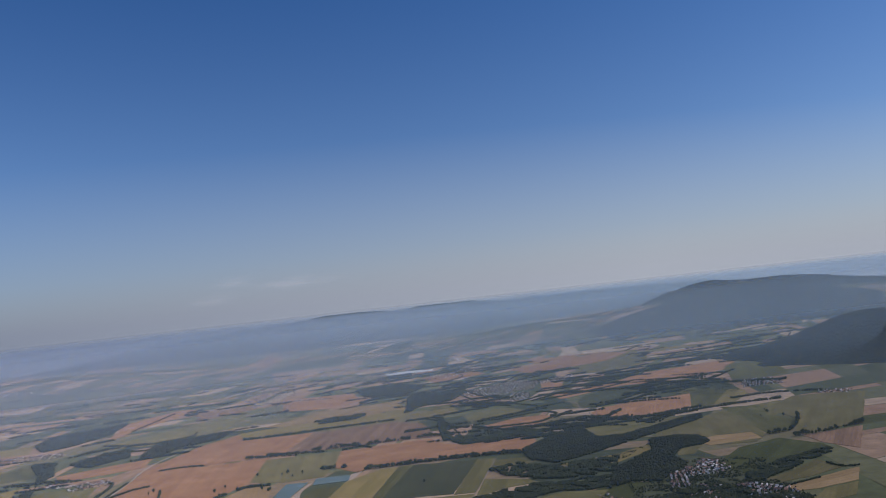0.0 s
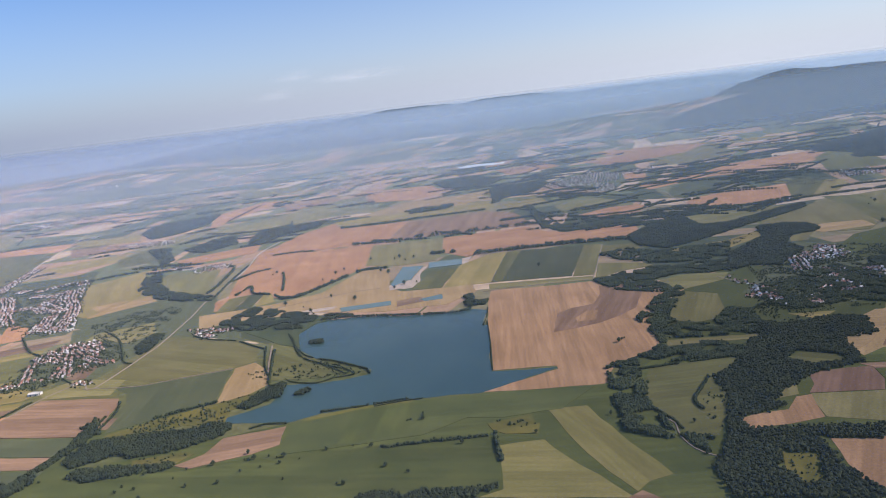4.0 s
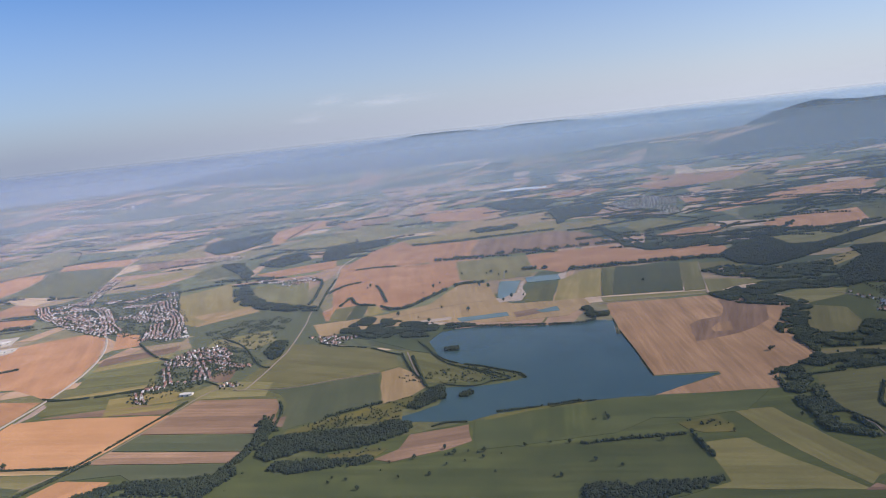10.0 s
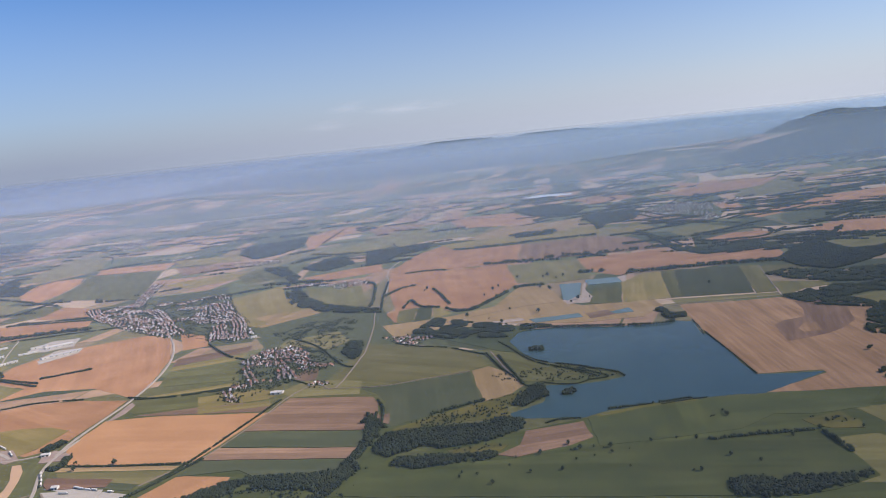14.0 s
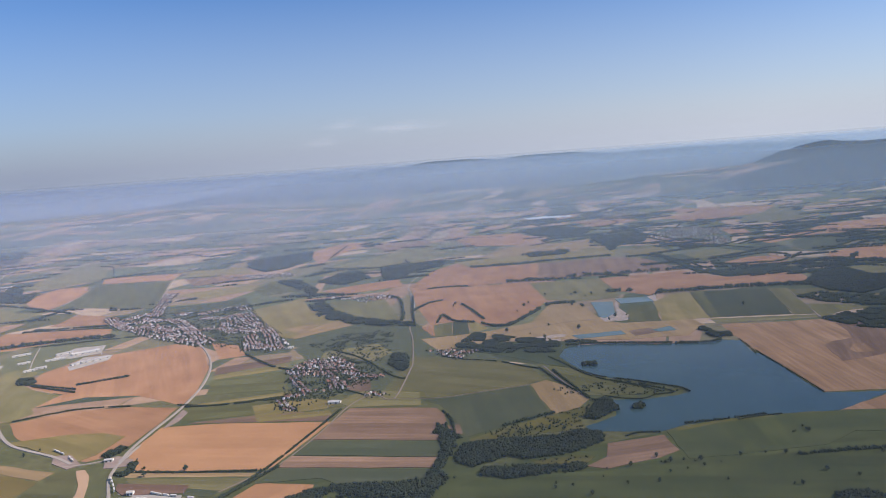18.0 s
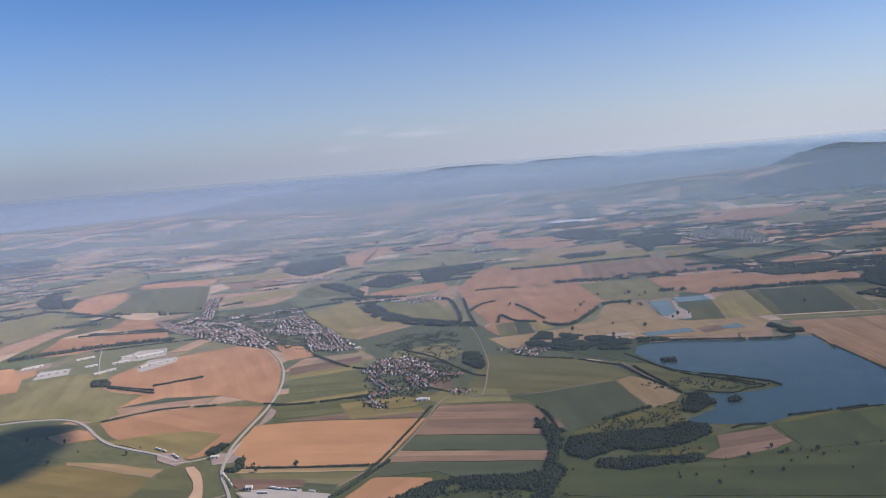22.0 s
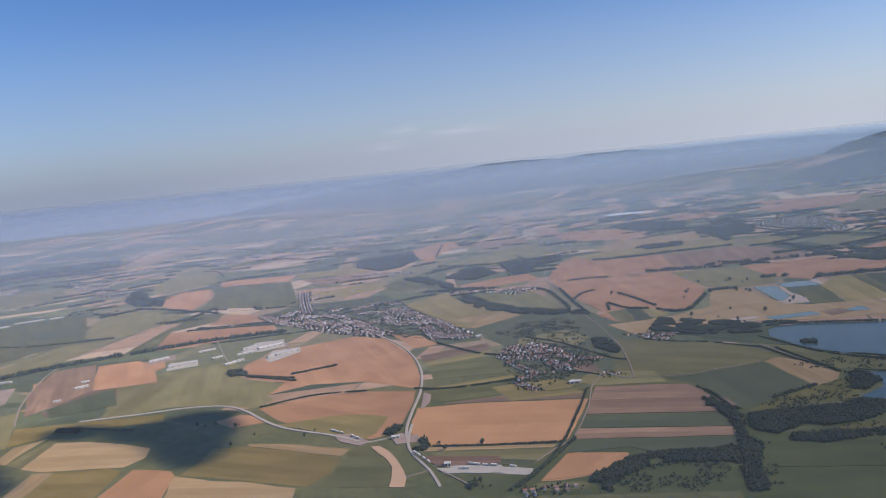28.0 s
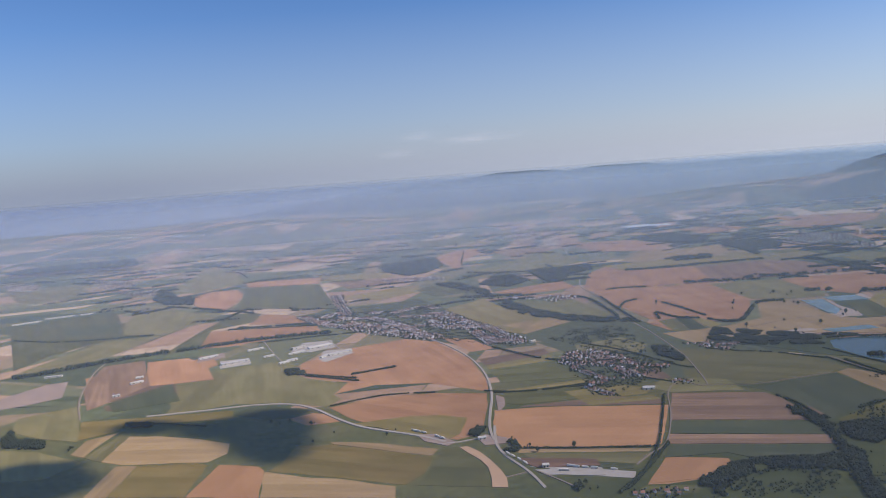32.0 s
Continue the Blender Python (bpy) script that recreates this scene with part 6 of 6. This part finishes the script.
# ---- distance: patchwork, copses, towns ----
def far_patchwork():
    """Blocks of land with uneven corners, each cut into strips of its own direction."""
    rnd = random.Random(21)
    size = 250.0
    corner = lambda i, j: Vector((i * size + size * 0.3 * noise.noise(Vector((i * 1.7, j * 1.3, 0.5))) * 2 + 0.35 * j * size, j * size + size * 0.3 * noise.noise(Vector((i * 1.1, j * 1.9, 7.5))) * 2))
    vs, fs = [], []
    for j in range(3, 19):
        for i in range(-29, 20):
            a, b, c, d = corner(i, j), corner(i + 1, j), corner(i + 1, j + 1), corner(i, j + 1)
            cuts, cross = [0.0], rnd.random() < 0.5
            while cuts[-1] < 1:
                cuts.append(cuts[-1] + rnd.choice((0.12, 0.18, 0.25, 0.35, 0.5)))
            cuts[-1] = 1.0
            for k in range(len(cuts) - 1):
                ends = [0.0, 1.0] if rnd.random() < 0.5 else [0.0, rnd.uniform(0.3, 0.7), 1.0]
                for e in range(len(ends) - 1):
                    u0, u1, w0, w1 = cuts[k], cuts[k + 1], ends[e], ends[e + 1]
                    if cross:
                        u0, u1, w0, w1 = w0, w1, u0, u1
                    quad = [tuple((a * (1 - u) + b * u) * (1 - w) + (d * (1 - u) + c * u) * w) for u, w in ((u0, w0), (u1, w0), (u1, w1), (u0, w1))]
                    cx, cy = sum(p[0] for p in quad) / 4, sum(p[1] for p in quad) / 4
                    r = math.hypot(cx - CENTRE[0], cy)
                    if r > 4400 or r < 800 or rnd.random() < 0.06 or abs(cx - CENTRE[0]) > 0.95 * cy + 350:
                        continue
                    quad = [(cx + (px - cx) * 0.985, cy + (py - cy) * 0.985) for px, py in quad]
                    ring = softened(quad, 60, 2.0)
                    base = len(vs)
                    for px, py in ring:
                        far = math.hypot(px - CENTRE[0], py)
                        vs.append((px, py, ground_height(far, math.atan2(py, px - CENTRE[0])) + 0.02 + 2.5 * max(0, (far - 2900) / 1500)))
                    fs.append(tuple(range(base, base + len(ring))))
    me = from_lists("far_fields", vs, fs, FAR_CROPS)
    tagged(new("far_fields", me), "patchwork of tan, olive and green fields fading into the distance", "fields", "", "stuff")


FAR_CROPS = by_random("far_crops", [(0.40, 0.25, 0.155), (0.13, 0.14, 0.07), (0.44, 0.29, 0.18), (0.095, 0.11, 0.055), (0.30, 0.22, 0.13), (0.17, 0.17, 0.085),
                                    (0.22, 0.19, 0.10), (0.075, 0.092, 0.05), (0.38, 0.245, 0.15), (0.52, 0.38, 0.25), (0.14, 0.155, 0.072), (0.19, 0.19, 0.09)], 0.95, True)
far_patchwork()


def far_copses():
    """Strips and patches of woodland across the plain."""
    rnd = random.Random(5)
    items = []
    for _ in range(1100):
        y = rnd.uniform(1250, 4200)
        x = (rnd.uniform(-0.75, 0.7) if rnd.random() < 0.6 else rnd.uniform(0.12, 0.7)) * y - 120
        if any(inside(x, y, o) for o in OUTLINES):
            continue
        a, length = rnd.gauss(0.1, 0.5), rnd.uniform(25, 130) * (1.5 if x > 200 else 1)
        wide = rnd.choice((0.8, 1.0, 1.5, 3.0, 8.0)) * (1.6 if x > 200 else 1)
        for _ in range(int(length * (0.8 + wide * 0.22) / 2.2)):
            u = rnd.uniform(-0.5, 0.5) * length
            v = rnd.gauss(0, 0.5) * wide
            px, py = x + math.cos(a) * u - math.sin(a) * v, y + math.sin(a) * u + math.cos(a) * v + 4 * math.sin(u / 25)
            r = rnd.uniform(1.2, 2.4)
            d = math.hypot(px - CENTRE[0], py)
            if d < 4400:
                items.append((px, py, ground_height(d, math.atan2(py, px - CENTRE[0])) + r, r, 1.2))
    tagged(new("far_copses", clumps("far_copses", items, LEAF_DARK)), "distant dark green copses and hedges across the plain", "woodland", "", "stuff")


far_copses()
